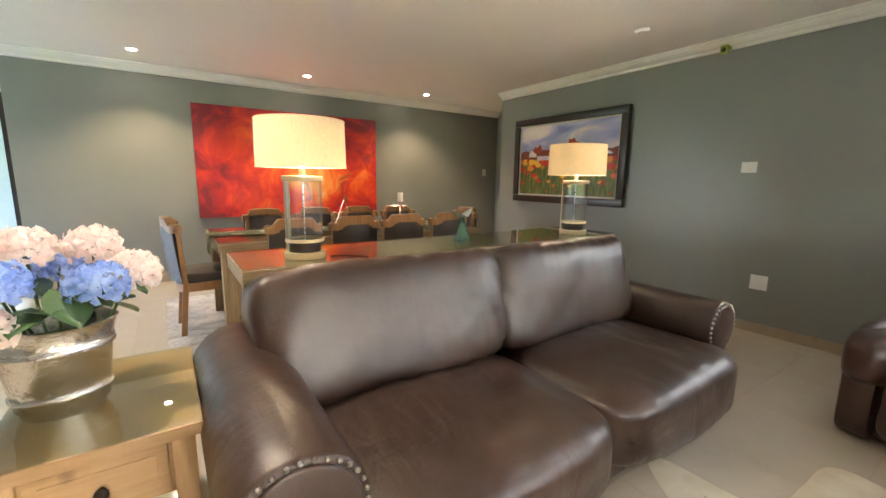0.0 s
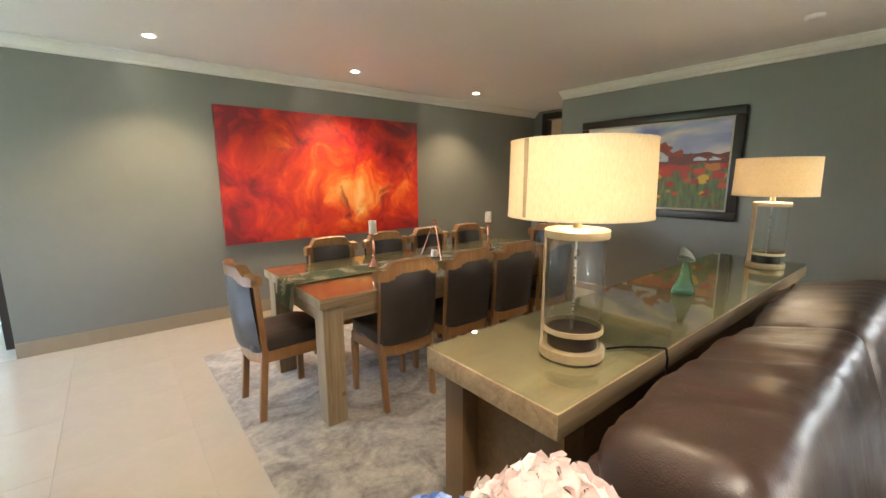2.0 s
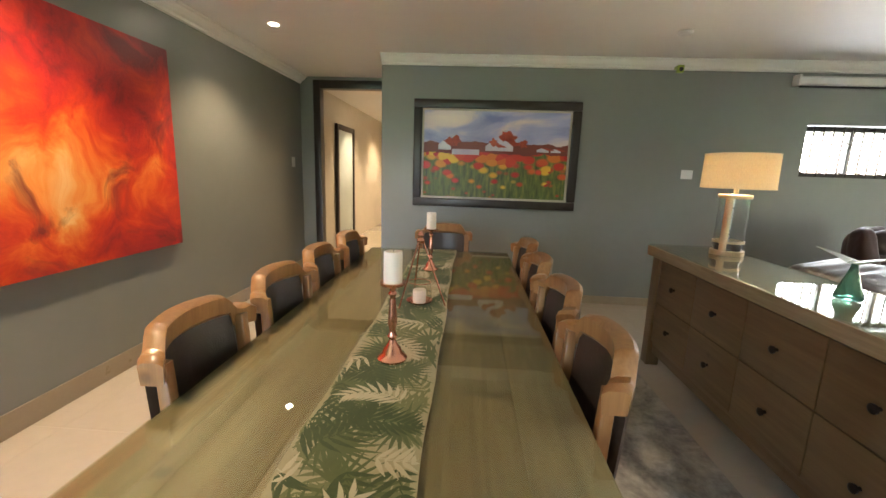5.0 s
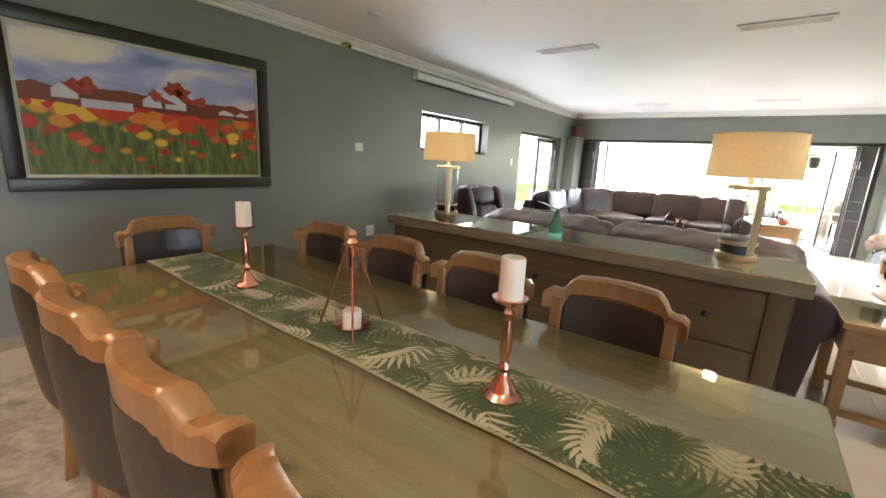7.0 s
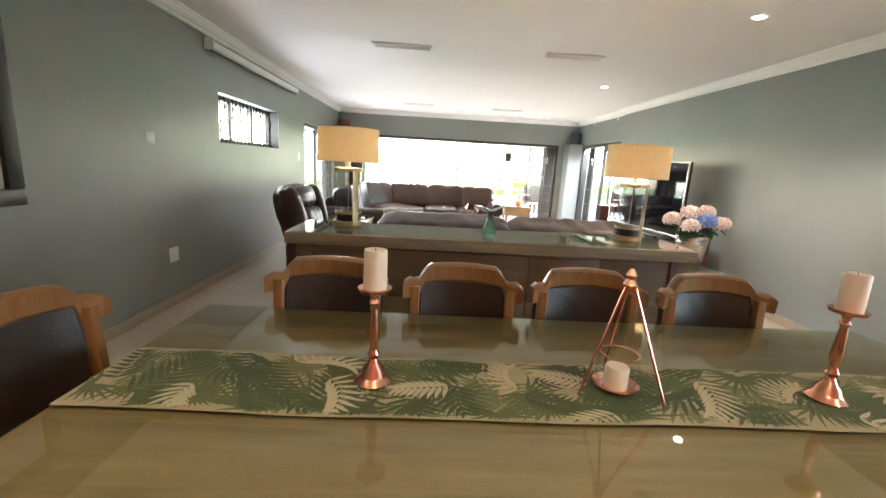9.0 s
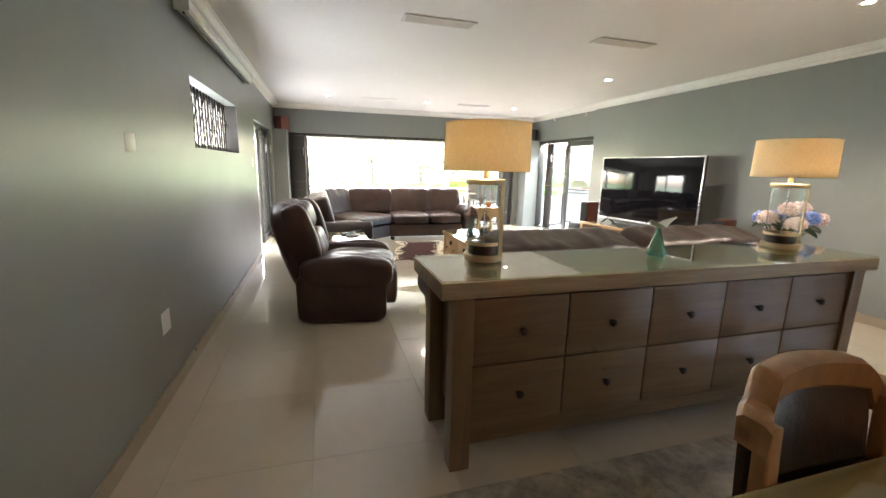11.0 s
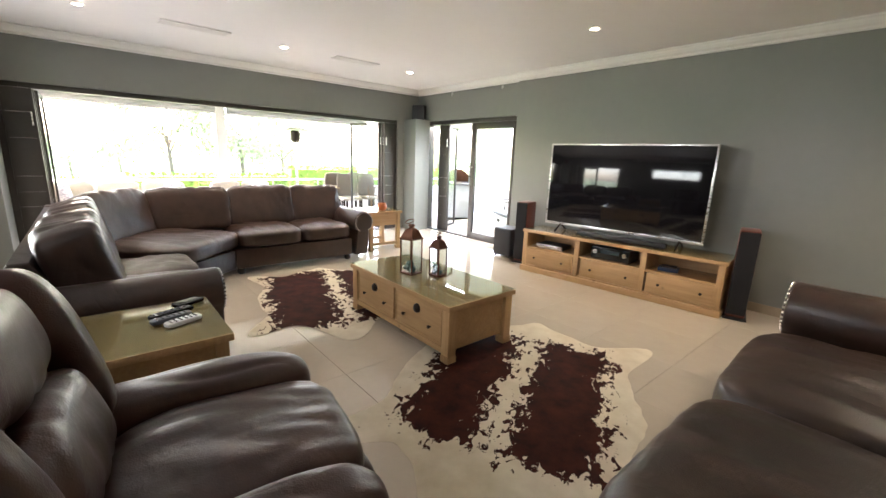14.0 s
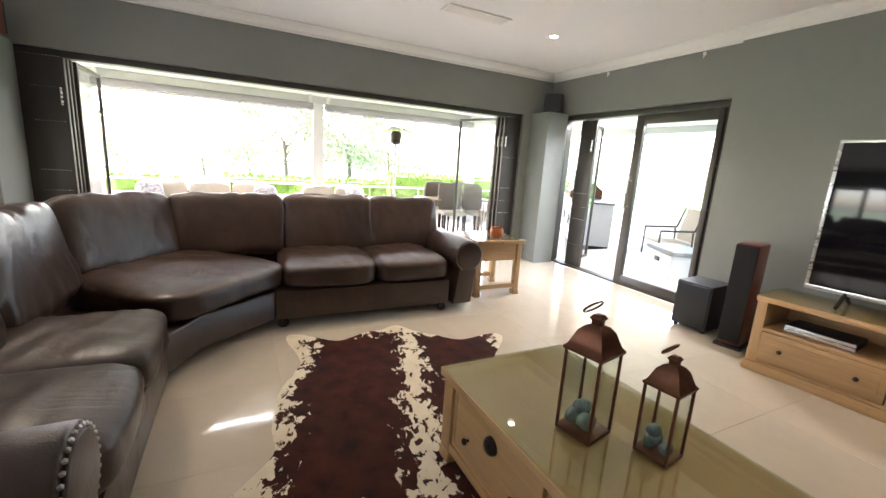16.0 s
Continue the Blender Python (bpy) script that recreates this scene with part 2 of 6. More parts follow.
def cyl(bm, p0, p1, r0, r1=None, n=20, caps=True):
    a, b = Vector(p0), Vector(p1)
    r1 = r0 if r1 is None else r1
    rot = (b - a).to_track_quat("Z", "Y").to_matrix().to_4x4()
    bmesh.ops.create_cone(bm, cap_ends=caps, segments=n, radius1=r0, radius2=r1, depth=(b - a).length, matrix=Matrix.Translation((a + b) / 2) @ rot)
    return bm


def rod(points, r, n=8):
    bm = bmesh.new()
    for a, b in zip(points, points[1:]):
        cyl(bm, a, b, r, r, n)
    return bm


def lathe(profile, n=28, m=None):
    """A turned solid: profile of (radius, height) from the bottom up."""
    bm = bmesh.new()
    rings = []
    for r, z in profile:
        if r < 1e-5:
            rings.append([bm.verts.new((0, 0, z))])
        else:
            rings.append([bm.verts.new((r * math.cos(2 * math.pi * i / n), r * math.sin(2 * math.pi * i / n), z)) for i in range(n)])
    for a, b in zip(rings, rings[1:]):
        for i in range(n):
            j = (i + 1) % n
            if len(a) == 1 and len(b) == 1:
                continue
            if len(a) == 1:
                bm.faces.new((a[0], b[j], b[i]))
            elif len(b) == 1:
                bm.faces.new((a[i], a[j], b[0]))
            else:
                bm.faces.new((a[i], a[j], b[j], b[i]))
    if m is not None:
        bmesh.ops.transform(bm, matrix=m, verts=bm.verts)
    return bm


def prism(outline, a, b, axis="y", bevel=0.0, seg=3):
    """A 2D outline pushed from a to b along an axis; outline is (x, z) for y, (y, z) for x, (x, y) for z."""
    bm = bmesh.new()
    place = {"y": lambda u, v, w: (u, w, v), "x": lambda u, v, w: (w, u, v), "z": lambda u, v, w: (u, v, w)}[axis]
    va, vb = [bm.verts.new(place(u, v, a)) for u, v in outline], [bm.verts.new(place(u, v, b)) for u, v in outline]
    fa, fb = bm.faces.new(va), bm.faces.new(list(reversed(vb)))
    n = len(outline)
    for i in range(n):
        bm.faces.new((va[i], vb[i], vb[(i + 1) % n], va[(i + 1) % n]))
    bmesh.ops.recalc_face_normals(bm, faces=bm.faces)
    if bevel:
        bmesh.ops.bevel(bm, geom=list(set(fa.edges) | set(fb.edges)), offset=bevel, segments=seg, affect="EDGES", profile=0.5)
    return bm


def pillow(sx, sy, sz, k=5.0, cuts=9, wrinkle=0.0, seed=0, sag=0.0, fine=6.0):
    """A stuffed block with rounded edges, its creases and a slight sag in the middle."""
    bm = bmesh.new()
    bmesh.ops.create_cube(bm, size=2)
    bmesh.ops.subdivide_edges(bm, edges=bm.edges, cuts=cuts, use_grid_fill=True)
    off = Vector((seed * 3.1, seed * 1.7, seed * 5.3))
    for v in bm.verts:
        p = v.co.copy()
        s = (abs(p.x) ** k + abs(p.y) ** k + abs(p.z) ** k) ** (-1 / k)
        q = p * s
        w = Vector((q.x * sx / 2, q.y * sy / 2, q.z * sz / 2))
        if wrinkle:
            # broad soft swell, and a few folds that run in from the seams
            n = noise.noise(w * fine * 0.55 + off)
            rim_near = max(abs(q.x), abs(q.z)) ** 4
            bend = noise.noise_vector(w * 3 + off) * 0.05
            g = noise.noise(Vector(((w.x + bend.x) * 9.0, (w.y + bend.y) * 2.5, (w.z + bend.z) * 3.0)) + off)
            w += q.normalized() * wrinkle * (0.9 * n - 0.85 * (0.25 + 0.75 * rim_near) * max(0.0, 1 - 2.6 * abs(g)))
        if sag and q.z > 0:
            w.z -= sag * (1 - q.x * q.x) * (1 - q.y * q.y)
        v.co = w
    return bm


def moved(bm, x=0, y=0, z=0, rx=0, ry=0, rz=0):
    bmesh.ops.transform(bm, matrix=pose(x, y, z, rx, ry, rz), verts=bm.verts)
    return bm


def joined(*bms):
    out = bms[0]
    for b in bms[1:]:
        me = bpy.data.meshes.new("tmp")
        b.to_mesh(me)
        b.free()
        out.from_mesh(me)
        bpy.data.meshes.remove(me)
    return out


# ---- structure ----
E, N, S, W, WD, CEIL = 4.315, 5.95, -5.03, -1.265, -1.32, 2.47


def structure(name, bm, material, label="", smooth=False):
    ob = link(name, bm, material, None, "", smooth)
    return tagged(ob, label, name.split("_")[0], "", "structure")


floor = structure("floor", bx(-5.2, 10.6, -5.3, 7.4, -0.12, -0.004), GROUT, "polished cream porcelain tile floor with fine grout joints")
# ceiling over the room, the niche and the passage
structure("ceiling", bx(-5.2, 10.6, -5.3, 7.4, CEIL, CEIL + 0.15), WHITE, "smooth white painted plaster ceiling")

# east wall, with the high window and the side door
T = 0.22
be = bmesh.new()
box(be, E, E + T, 0.50, 4.68, 0, CEIL)
box(be, E, E + T, -1.17, 0.50, 0, 1.412)
box(be, E, E + T, -1.17, 0.50, 1.905, CEIL)
box(be, E, E + T, -2.36, -1.17, 0, CEIL)
box(be, E, E + T, -4.30, -2.36, 1.90, CEIL)
box(be, E, E + T, -5.25, -4.30, 0, CEIL)
structure("wall_east", be, WALL, "dark grey painted plaster wall")
bn = bmesh.new()
box(bn, -1.02, 5.44, N, N + T, 0, CEIL)
box(bn, 5.34, 5.44, 5.782, N, 0, CEIL)
structure("wall_north", bn, WALL, "dark grey painted plaster wall lit by downlights")
bs = bmesh.new()
box(bs, -1.7, 4.31, S - T, S, 1.93, CEIL)
box(bs, 4.07, 4.31, S - T, S, 0, 1.93)
box(bs, -1.7, -0.87, S - T, S, 0, 1.93)
structure("wall_south", bs, WALL, "dark grey painted wall above the wide opening")
bw = bmesh.new()
box(bw, W - T, W, -2.66, 3.9, 0, CEIL)
box(bw, WD - T, WD, -4.86, -2.662, 1.94, CEIL)
box(bw, WD - T, WD, -5.03, -4.86, 0, CEIL)
structure("wall_west", bw, WALL, "dark grey painted plaster wall behind the television")
# corner piers that carry the small loudspeakers
structure("pier_1", bx(4.065, E - 0.002, S + 0.002, -4.56, 0, 1.95, 0.006), WALL, "grey painted corner pier")
structure("pier_2", bx(WD + 0.002, -1.0, S + 0.002, -4.68, 0, 1.95, 0.006), WALL, "grey painted corner pier")
# side hall to the north-west, and the passage behind the dining end
structure("wall_hall", joined(bx(-5.1, -5.0, 3.7, 7.3, 0, 0.9), bx(-5.1, -5.0, 3.7, 7.3, 2.1, CEIL), bx(-5.0, -1.02, 7.2, 7.3, 0, CEIL), bx(-5.0, W - T, 3.7, 3.9, 0, CEIL), bx(-1.02, -0.92, N + T, 7.2, 0, CEIL)), COOL, "pale cool painted hall wall")
structure("wall_passage", joined(bx(5.442, 10.5, N, N + 0.15, 0, CEIL), bx(6.18, 10.5, 4.45, 4.6, 0, CEIL), bx(10.4, 10.5, 4.6, N, 0, CEIL), bx(E + T, 6.178, 4.45, 4.6, 0, CEIL)), PALE, "cream painted passage wall")


def cornice(name, p0, p1, into):
    """A moulded run along a wall; into: the way from the wall into the room."""
    d = [(0, 0), (0.095, 0), (0.095, -0.012), (0.078, -0.020), (0.07, -0.034), (0.046, -0.054), (0.022, -0.066), (0.020, -0.084), (0.0, -0.090)]
    bm = bmesh.new()
    rings = [[bm.verts.new((p[0] + into[0] * u, p[1] + into[1] * u, CEIL - 0.001 + v)) for u, v in d] for p in (p0, p1)]
    for i in range(len(d) - 1):
        bm.faces.new((rings[0][i], rings[0][i + 1], rings[1][i + 1], rings[1][i]))
    bm.faces.new(rings[0]), bm.faces.new(list(reversed(rings[1])))
    bmesh.ops.recalc_face_normals(bm, faces=bm.faces)
    return structure(name, bm, TRIM, "white moulded plaster cornice")


cornice("cornice_1", (-1.4, N), (5.34, N), (0, -1))
cornice("cornice_2", (E, 4.68), (E, S), (-1, 0))
cornice("cornice_5", (WD, S), (E, S), (0, 1))
cornice("cornice_3", (W, -2.66), (W, 5.9), (1, 0))
cornice("cornice_4", (WD, S), (WD, -2.66), (1, 0))


def skirting(name, x0, x1, y0, y1, h=0.085):
    return structure(name, bx(x0, x1, y0, y1, 0, h, 0.003), SKIRT, "beige tile skirting")


skirting("baseboard_1", -1.02, 5.335, N - 0.012, N - 0.0005, 0.125)
skirting("baseboard_2", E - 0.012, E - 0.0005, -2.3, 4.68)
skirting("baseboard_3", W + 0.0005, W + 0.012, -2.65, 3.9)


# ---- openings ----
def frame_bars(x0, x1, z0, z1, w=0.06, d=0.06, y=0.0):
    """A rectangular frame in the xz plane about y."""
    return joined(bx(x0, x0 + w, y - d / 2, y + d / 2, z0, z1, 0.004), bx(x1 - w, x1, y - d / 2, y + d / 2, z0, z1, 0.004),
                  bx(x0 + w, x1 - w, y - d / 2, y + d / 2, z1 - w, z1, 0.004), bx(x0 + w, x1 - w, y - d / 2, y + d / 2, z0, z0 + w, 0.004))


def glazed_leaf(name, parent, w, h, m, bar=0.075, depth=0.045, pull=False):
    leaf = part("leaf", frame_bars(0, w, 0, h, bar, depth), DARKFRAME, parent, m=m)
    pane = part("pane", bx(bar - 0.005, w - bar + 0.005, -0.004, 0.004, bar - 0.005, h - bar + 0.005), GLASS, leaf)
    pane.visible_shadow = False
    if pull:
        for s in (-1, 1):
            part("pull_handle", joined(rod([(0.04, s * 0.07, 0.82), (0.04, s * 0.07, 1.22)], 0.011), rod([(0.04, s * 0.02, 0.88), (0.04, s * 0.07, 0.88)], 0.008), rod([(0.04, s * 0.02, 1.16), (0.04, s * 0.07, 1.16)], 0.008)), STEEL, leaf)
    return leaf


def slatted_leaf(parent, w, h, m):
    """A solid dark folding leaf with rows of small drilled rivets."""
    leaf = part("leaf", bx(0, w, -0.022, 0.022, 0, h, 0.006), DARKFRAME, parent, m=m)
    dots = bmesh.new()
    for z in (0.28, 0.62, 0.78, 0.95, 1.35, 1.62, 1.86):
        for i in range(9):
            u = w * (0.12 + 0.76 * i / 8)
            for s in (-1, 1):
                cyl(dots, (u, s * 0.021, z), (u, s * 0.0245, z), 0.004, 0.004, 6)
    part("rivets", dots, STEEL, leaf)
    part("pull_handle", joined(bx(w * 0.86, w * 0.9, -0.05, -0.022, 1.48, 1.62, 0.004), bx(w * 0.86, w * 0.9, 0.022, 0.05, 1.48, 1.62, 0.004)), STEEL, leaf)
    return leaf


sd = tagged(thing("door_1", 0, S - 0.1, 0, 0, "wide dark bronze folding door standing open to the patio", "door", kind="structure"))
part("head_track", bx(-0.87, 4.07, -0.06, 0.06, 1.875, 1.93, 0.004), DARKFRAME, sd)
part("jamb", bx(-0.87, -0.81, -0.06, 0.06, 0, 1.875, 0.004), DARKFRAME, sd)
part("jamb", bx(4.01, 4.07, -0.06, 0.06, 0, 1.875, 0.004), DARKFRAME, sd)
part("floor_track", bx(-0.81, 4.01, -0.05, 0.05, -0.004, 0.012, 0.002), DARKFRAME, sd)
for i in range(3):
    slatted_leaf(sd, 0.25, 1.86, pose(4.01 - i * 0.008, 0.07 - i * 0.05, 0.012, 0, 0, 180 - 3 + i * 3))
    slatted_leaf(sd, 0.20, 1.86, pose(-0.79 + i * 0.02, 0.07 - i * 0.05, 0.012, 0, 0, 3 - 3 * i))
glazed_leaf("leaf", sd, 0.70, 1.86, pose(-0.60, -0.08, 0.012, 0, 0, -72), 0.032, 0.03)
glazed_leaf("leaf", sd, 0.70, 1.86, pose(3.74, -0.08, 0.012, 0, 0, -90), 0.032, 0.03)

wd = thing("door_2", WD - 0.13, -4.86, 0, 90, "dark bronze glazed sliding door, half open", "door", kind="structure")
wl = -2.662 + 4.86
part("head_track", bx(0, wl, -0.07, 0.07, 1.88, 1.94, 0.004), DARKFRAME, wd)
part("jamb", bx(0, 0.06, -0.07, 0.07, 0, 1.88, 0.004), DARKFRAME, wd)
part("jamb", bx(wl - 0.10, wl, -0.07, 0.07, 0, 1.88, 0.004), DARKFRAME, wd)
part("floor_track", bx(0.06, wl - 0.1, -0.06, 0.06, -0.004, 0.012, 0.002), DARKFRAME, wd)
glazed_leaf("leaf", wd, 0.96, 1.862, pose(1.17, -0.03, 0.013), 0.095, 0.045, True)
glazed_leaf("leaf", wd, 0.70, 1.862, pose(0.30, 0.07, 0.013, 0, 0, 116), 0.035, 0.03, True)
slatted_leaf(wd, 0.24, 1.86, pose(0.30, 0.02, 0.013, 0, 0, 4))
slatted_leaf(wd, 0.10, 1.86, pose(wl - 0.11, -0.09, 0.013, 0, 0, 90))

ed = thing("door_3", E + 0.12, -2.36, 0, -90, "dark bronze glazed side door standing ajar", "door", kind="structure")
part("head_track", bx(0, 1.94, -0.07, 0.07, 1.84, 1.90, 0.004), DARKFRAME, ed)
part("jamb", bx(0, 0.06, -0.07, 0.07, 0, 1.84, 0.004), DARKFRAME, ed)
part("jamb", bx(1.88, 1.94, -0.07, 0.07, 0, 1.84, 0.004), DARKFRAME, ed)
glazed_leaf("leaf", ed, 0.92, 1.82, pose(0.96, -0.02, 0.013), 0.08)
slatted_leaf(ed, 0.30, 1.82, pose(1.86, -0.08, 0.013, 0, 0, 186))

hw = thing("window_1", E + 0.16, 0.50, 1.412, -90, "high strip window with dark frame and burglar bars", "window", kind="structure")
part("window_frame", joined(frame_bars(0, 1.67, 0, 0.493, 0.045, 0.05), bx(0.53, 0.565, -0.02, 0.02, 0.045, 0.448), bx(1.1, 1.135, -0.02, 0.02, 0.045, 0.448)), DARKFRAME, hw)
for u in (0.045, 0.565, 1.135):
    p = part("pane", bx(u, u + (0.485 if u < 1 else 0.49), -0.004, 0.004, 0.045, 0.448), GLASS, hw)
    p.visible_shadow = False
bars = bmesh.new()
for i in range(17):
    u = 0.06 + i * 0.095
    cyl(bars, (u, -0.05, 0.0), (u, -0.05, 0.493), 0.008, 0.008, 6)
    for k in range(3):
        z = 0.06 + 0.15 * k
        s = 1 if (i + k) % 2 else -1
        cyl(bars, (u, -0.05, z), (u + 0.095, -0.05, z + s * 0.07 + 0.035), 0.0055, 0.0055, 6)
part("burglar_bars", bars, IRON, hw, "dark iron trellis bars")
part("reveal_lining", joined(bx(-0.0, 1.67, -0.155, -0.03, -0.006, 0.0005), bx(-0.006, 0.0005, -0.155, -0.03, 0, 0.493), bx(1.6695, 1.676, -0.155, -0.03, 0, 0.493)), DARKFRAME, hw)

pf = thing("door_frame_1", 5.38, 0, 0, 0, "tall dark stained timber door frame to the passage", "door frame", kind="structure")
part("jamb", bx(-0.05, 0.09, 5.69, 5.78, 0, 2.43, 0.006), DARKWOOD, pf)
part("jamb", bx(-0.05, 0.09, 4.605, 4.88, 0, 2.43, 0.006), DARKWOOD, pf)
part("head", bx(-0.05, 0.09, 4.88, 5.69, 2.33, 2.43, 0.006), DARKWOOD, pf)
structure("wall_niche", joined(bx(5.345, 5.435, 4.605, 5.78, 2.431, CEIL)), WALL, "grey painted strip over the passage door frame")
pd = thing("door_4", 6.75, N - 0.004, 0, 0, "pale panelled passage door in a dark timber frame", "door", kind="structure")
part("door_frame", joined(bx(-0.08, 0, -0.05, 0, 0, 2.05, 0.005), bx(0.85, 0.93, -0.05, 0, 0, 2.05, 0.005), bx(0, 0.85, -0.05, 0, 1.97, 2.05, 0.005)), DARKWOOD, pd)
part("door_leaf", bx(0.004, 0.846, -0.03, -0.004, 0.005, 1.966, 0.004), COOL, pd)
hf = thing("door_frame_2", -1.02, N + 0.35, 0, 0, "dark timber post at the hall opening", "door frame", kind="structure")
part("jamb", bx(-0.10, -0.004, -0.06, 0.06, 0, 2.08, 0.006), DARKWOOD, hf)


# ---- fittings on walls and ceiling ----
def downlight(x, y, z=CEIL):
    d = thing("downlight", x, y, z - 0.001, 0, "small round recessed ceiling downlight, switched on", "downlight", "ceiling downlights")
    part("trim_ring", lathe([(0.034, 0.0), (0.034, -0.004), (0.048, -0.007), (0.052, -0.002), (0.052, 0.0)], 24), TRIM, d)
    part("lamp_lens", lathe([(0.034, -0.003), (0.0, -0.004)], 20), LENS, d, "glowing warm lens")


LENS = glow("warm_lamp_lens", (1.0, 0.86, 0.62), 5.0)
for x, y in DINING_SPOTS + LIVING_SPOTS + [(7.4, 5.3)]:
    downlight(x, y)


def vent(x, y, turn):
    v = thing("ceiling_vent", x, y, CEIL - 0.001, turn, "white louvred air conditioning grille in the ceiling", "ceiling vent", "ceiling vents")
    part("frame", joined(bx(-0.30, 0.30, -0.085, -0.06, -0.012, 0, 0.003), bx(-0.30, 0.30, 0.06, 0.085, -0.012, 0, 0.003), bx(-0.30, -0.275, -0.06, 0.06, -0.012, 0, 0.003), bx(0.275, 0.30, -0.06, 0.06, -0.012, 0, 0.003)), TRIM, v)
    part("backing", bx(-0.275, 0.275, -0.06, 0.06, -0.003, 0), BLACK, v)
    for i in range(4):
        part("slat", moved(bx(-0.274, 0.274, -0.014, 0.014, -0.0015, 0.0015), 0, -0.042 + i * 0.028, -0.008, 28), TRIM, v)


for x, y in ((2.50, 0.42), (0.76, 0.46), (2.44, -3.66), (0.67, -3.72)):
    vent(x, y, 0)

sm = thing("smoke_detector", 3.5, 2.14, CEIL - 0.001, 0, "round white ceiling smoke detector", "smoke detector")
part("body", lathe([(0.055, 0), (0.055, -0.014), (0.045, -0.026), (0.02, -0.03), (0, -0.03)], 24), WHITEPLASTIC, sm)
mv = thing("alarm_sensor", E - 0.002, 1.82, 2.33, 0, "small yellow-green alarm sensor on the cornice", "alarm sensor")
part("body", joined(bx(-0.13, -0.085, -0.03, 0.03, 0, 0.07, 0.012), bx(-0.09, 0, -0.015, 0.015, 0.05, 0.07)), mat("lime_plastic", (0.28, 0.36, 0.04), None, 0.35, scale=12), mv)
part("lens", moved(lathe([(0.02, 0), (0.014, 0.01), (0, 0.013)], 14), -0.13, 0, 0.03, 0, -90), BLACK, mv)


def plate(name, x, y, z, turn, w, h, label, category, screen=False):
    p = thing(name, x, y, z, turn, label, category)
    part("cover", bx(-w / 2, w / 2, -0.012, 0, -h / 2, h / 2, 0.004), WHITEPLASTIC, p)
    if screen:
        part("display", bx(-w * 0.32, w * 0.32, -0.014, -0.0115, -h * 0.05, h * 0.32, 0.001), mat("grey_display", (0.12, 0.14, 0.13), None, 0.2, scale=9), p)
        part("button", bx(-w * 0.3, w * 0.3, -0.014, -0.0115, -h * 0.36, -h * 0.2, 0.001), STEEL, p)
    else:
        part("rocker", bx(-w * 0.2, w * 0.2, -0.016, -0.0115, -h * 0.25, h * 0.25, 0.002), WHITEPLASTIC, p)


plate("thermostat", E - 0.002, 1.57, 1.395, 90, 0.115, 0.09, "white wall thermostat with a small grey display", "thermostat", True)
plate("power_socket", E - 0.002, 1.39, 0.435, 90, 0.125, 0.125, "square white wall socket cover", "socket")
plate("light_switch", E - 0.002, -2.05, 1.32, 90, 0.07, 0.12, "white wall light switch", "light switch")
plate("light_switch", 5.05, N - 0.002, 1.40, 0, 0.075, 0.12, "white wall light switch", "light switch")

ps = thing("projector_screen", E - 0.005, 0, 0, 0, "white retracted projector screen housing on the wall", "projector screen")
part("housing", prism([(-0.085, 2.27), (-0.07, 2.255), (-0.015, 2.255), (0, 2.27), (0, 2.335), (-0.03, 2.345), (-0.085, 2.32)], -1.78, 0.70, "y", 0.003), WHITEPLASTIC, ps)
part("end_cap", bx(-0.09, 0, 0.70, 0.72, 2.25, 2.35, 0.004), WHITEPLASTIC, ps)
part("end_cap", bx(-0.09, 0, -1.80, -1.78, 2.25, 2.35, 0.004), WHITEPLASTIC, ps)
part("screen_bar", rod([(-0.045, -1.76, 2.245), (-0.045, 0.68, 2.245)], 0.009), BLACK, ps)


def corner_speaker(x, y, z, turn, wood_face, label):
    s = thing("wall_speaker", x, y, z, turn, label, "speaker", "corner loudspeakers")
    part("cabinet", bx(-0.085, 0.085, -0.11, 0.09, 0, 0.25, 0.008), CHERRY if wood_face else BLACK, s)
    part("grille", bx(-0.075, 0.075, -0.125, -0.1105, 0.012, 0.238, 0.005), BLACK, s)


CHERRY = wood("cherry_veneer", (0.10, 0.022, 0.012), (0.17, 0.045, 0.025), 2, 0.3)
corner_speaker(4.17, -4.86, 1.951, -40, True, "small cherry veneer loudspeaker high in the corner")
corner_speaker(-1.22, -4.86, 1.951, 40, False, "small black loudspeaker high in the corner")
for i in range(6):
    h = thing("cable_clip", 3.7 - i * 0.95, S + 0.004, 2.385, 0, "tiny white hook along the top of the wall", "hook", "wall hooks")
    part("hook", joined(bx(-0.012, 0.012, 0, 0.02, 0, 0.03, 0.004), rod([(0, 0.012, 0.0), (0, 0.02, -0.02), (0, 0.03, -0.012)], 0.004)), WHITEPLASTIC, h)
for y in (-4.1, -3.0):
    h = thing("cable_clip", WD + 0.004, y, 2.335, -90, "tiny white hook along the top of the wall", "hook", "wall hooks")
    part("hook", joined(bx(-0.012, 0.012, 0, 0.02, 0, 0.03, 0.004), rod([(0, 0.012, 0.0), (0, 0.02, -0.02), (0, 0.03, -0.012)], 0.004)), WHITEPLASTIC, h)


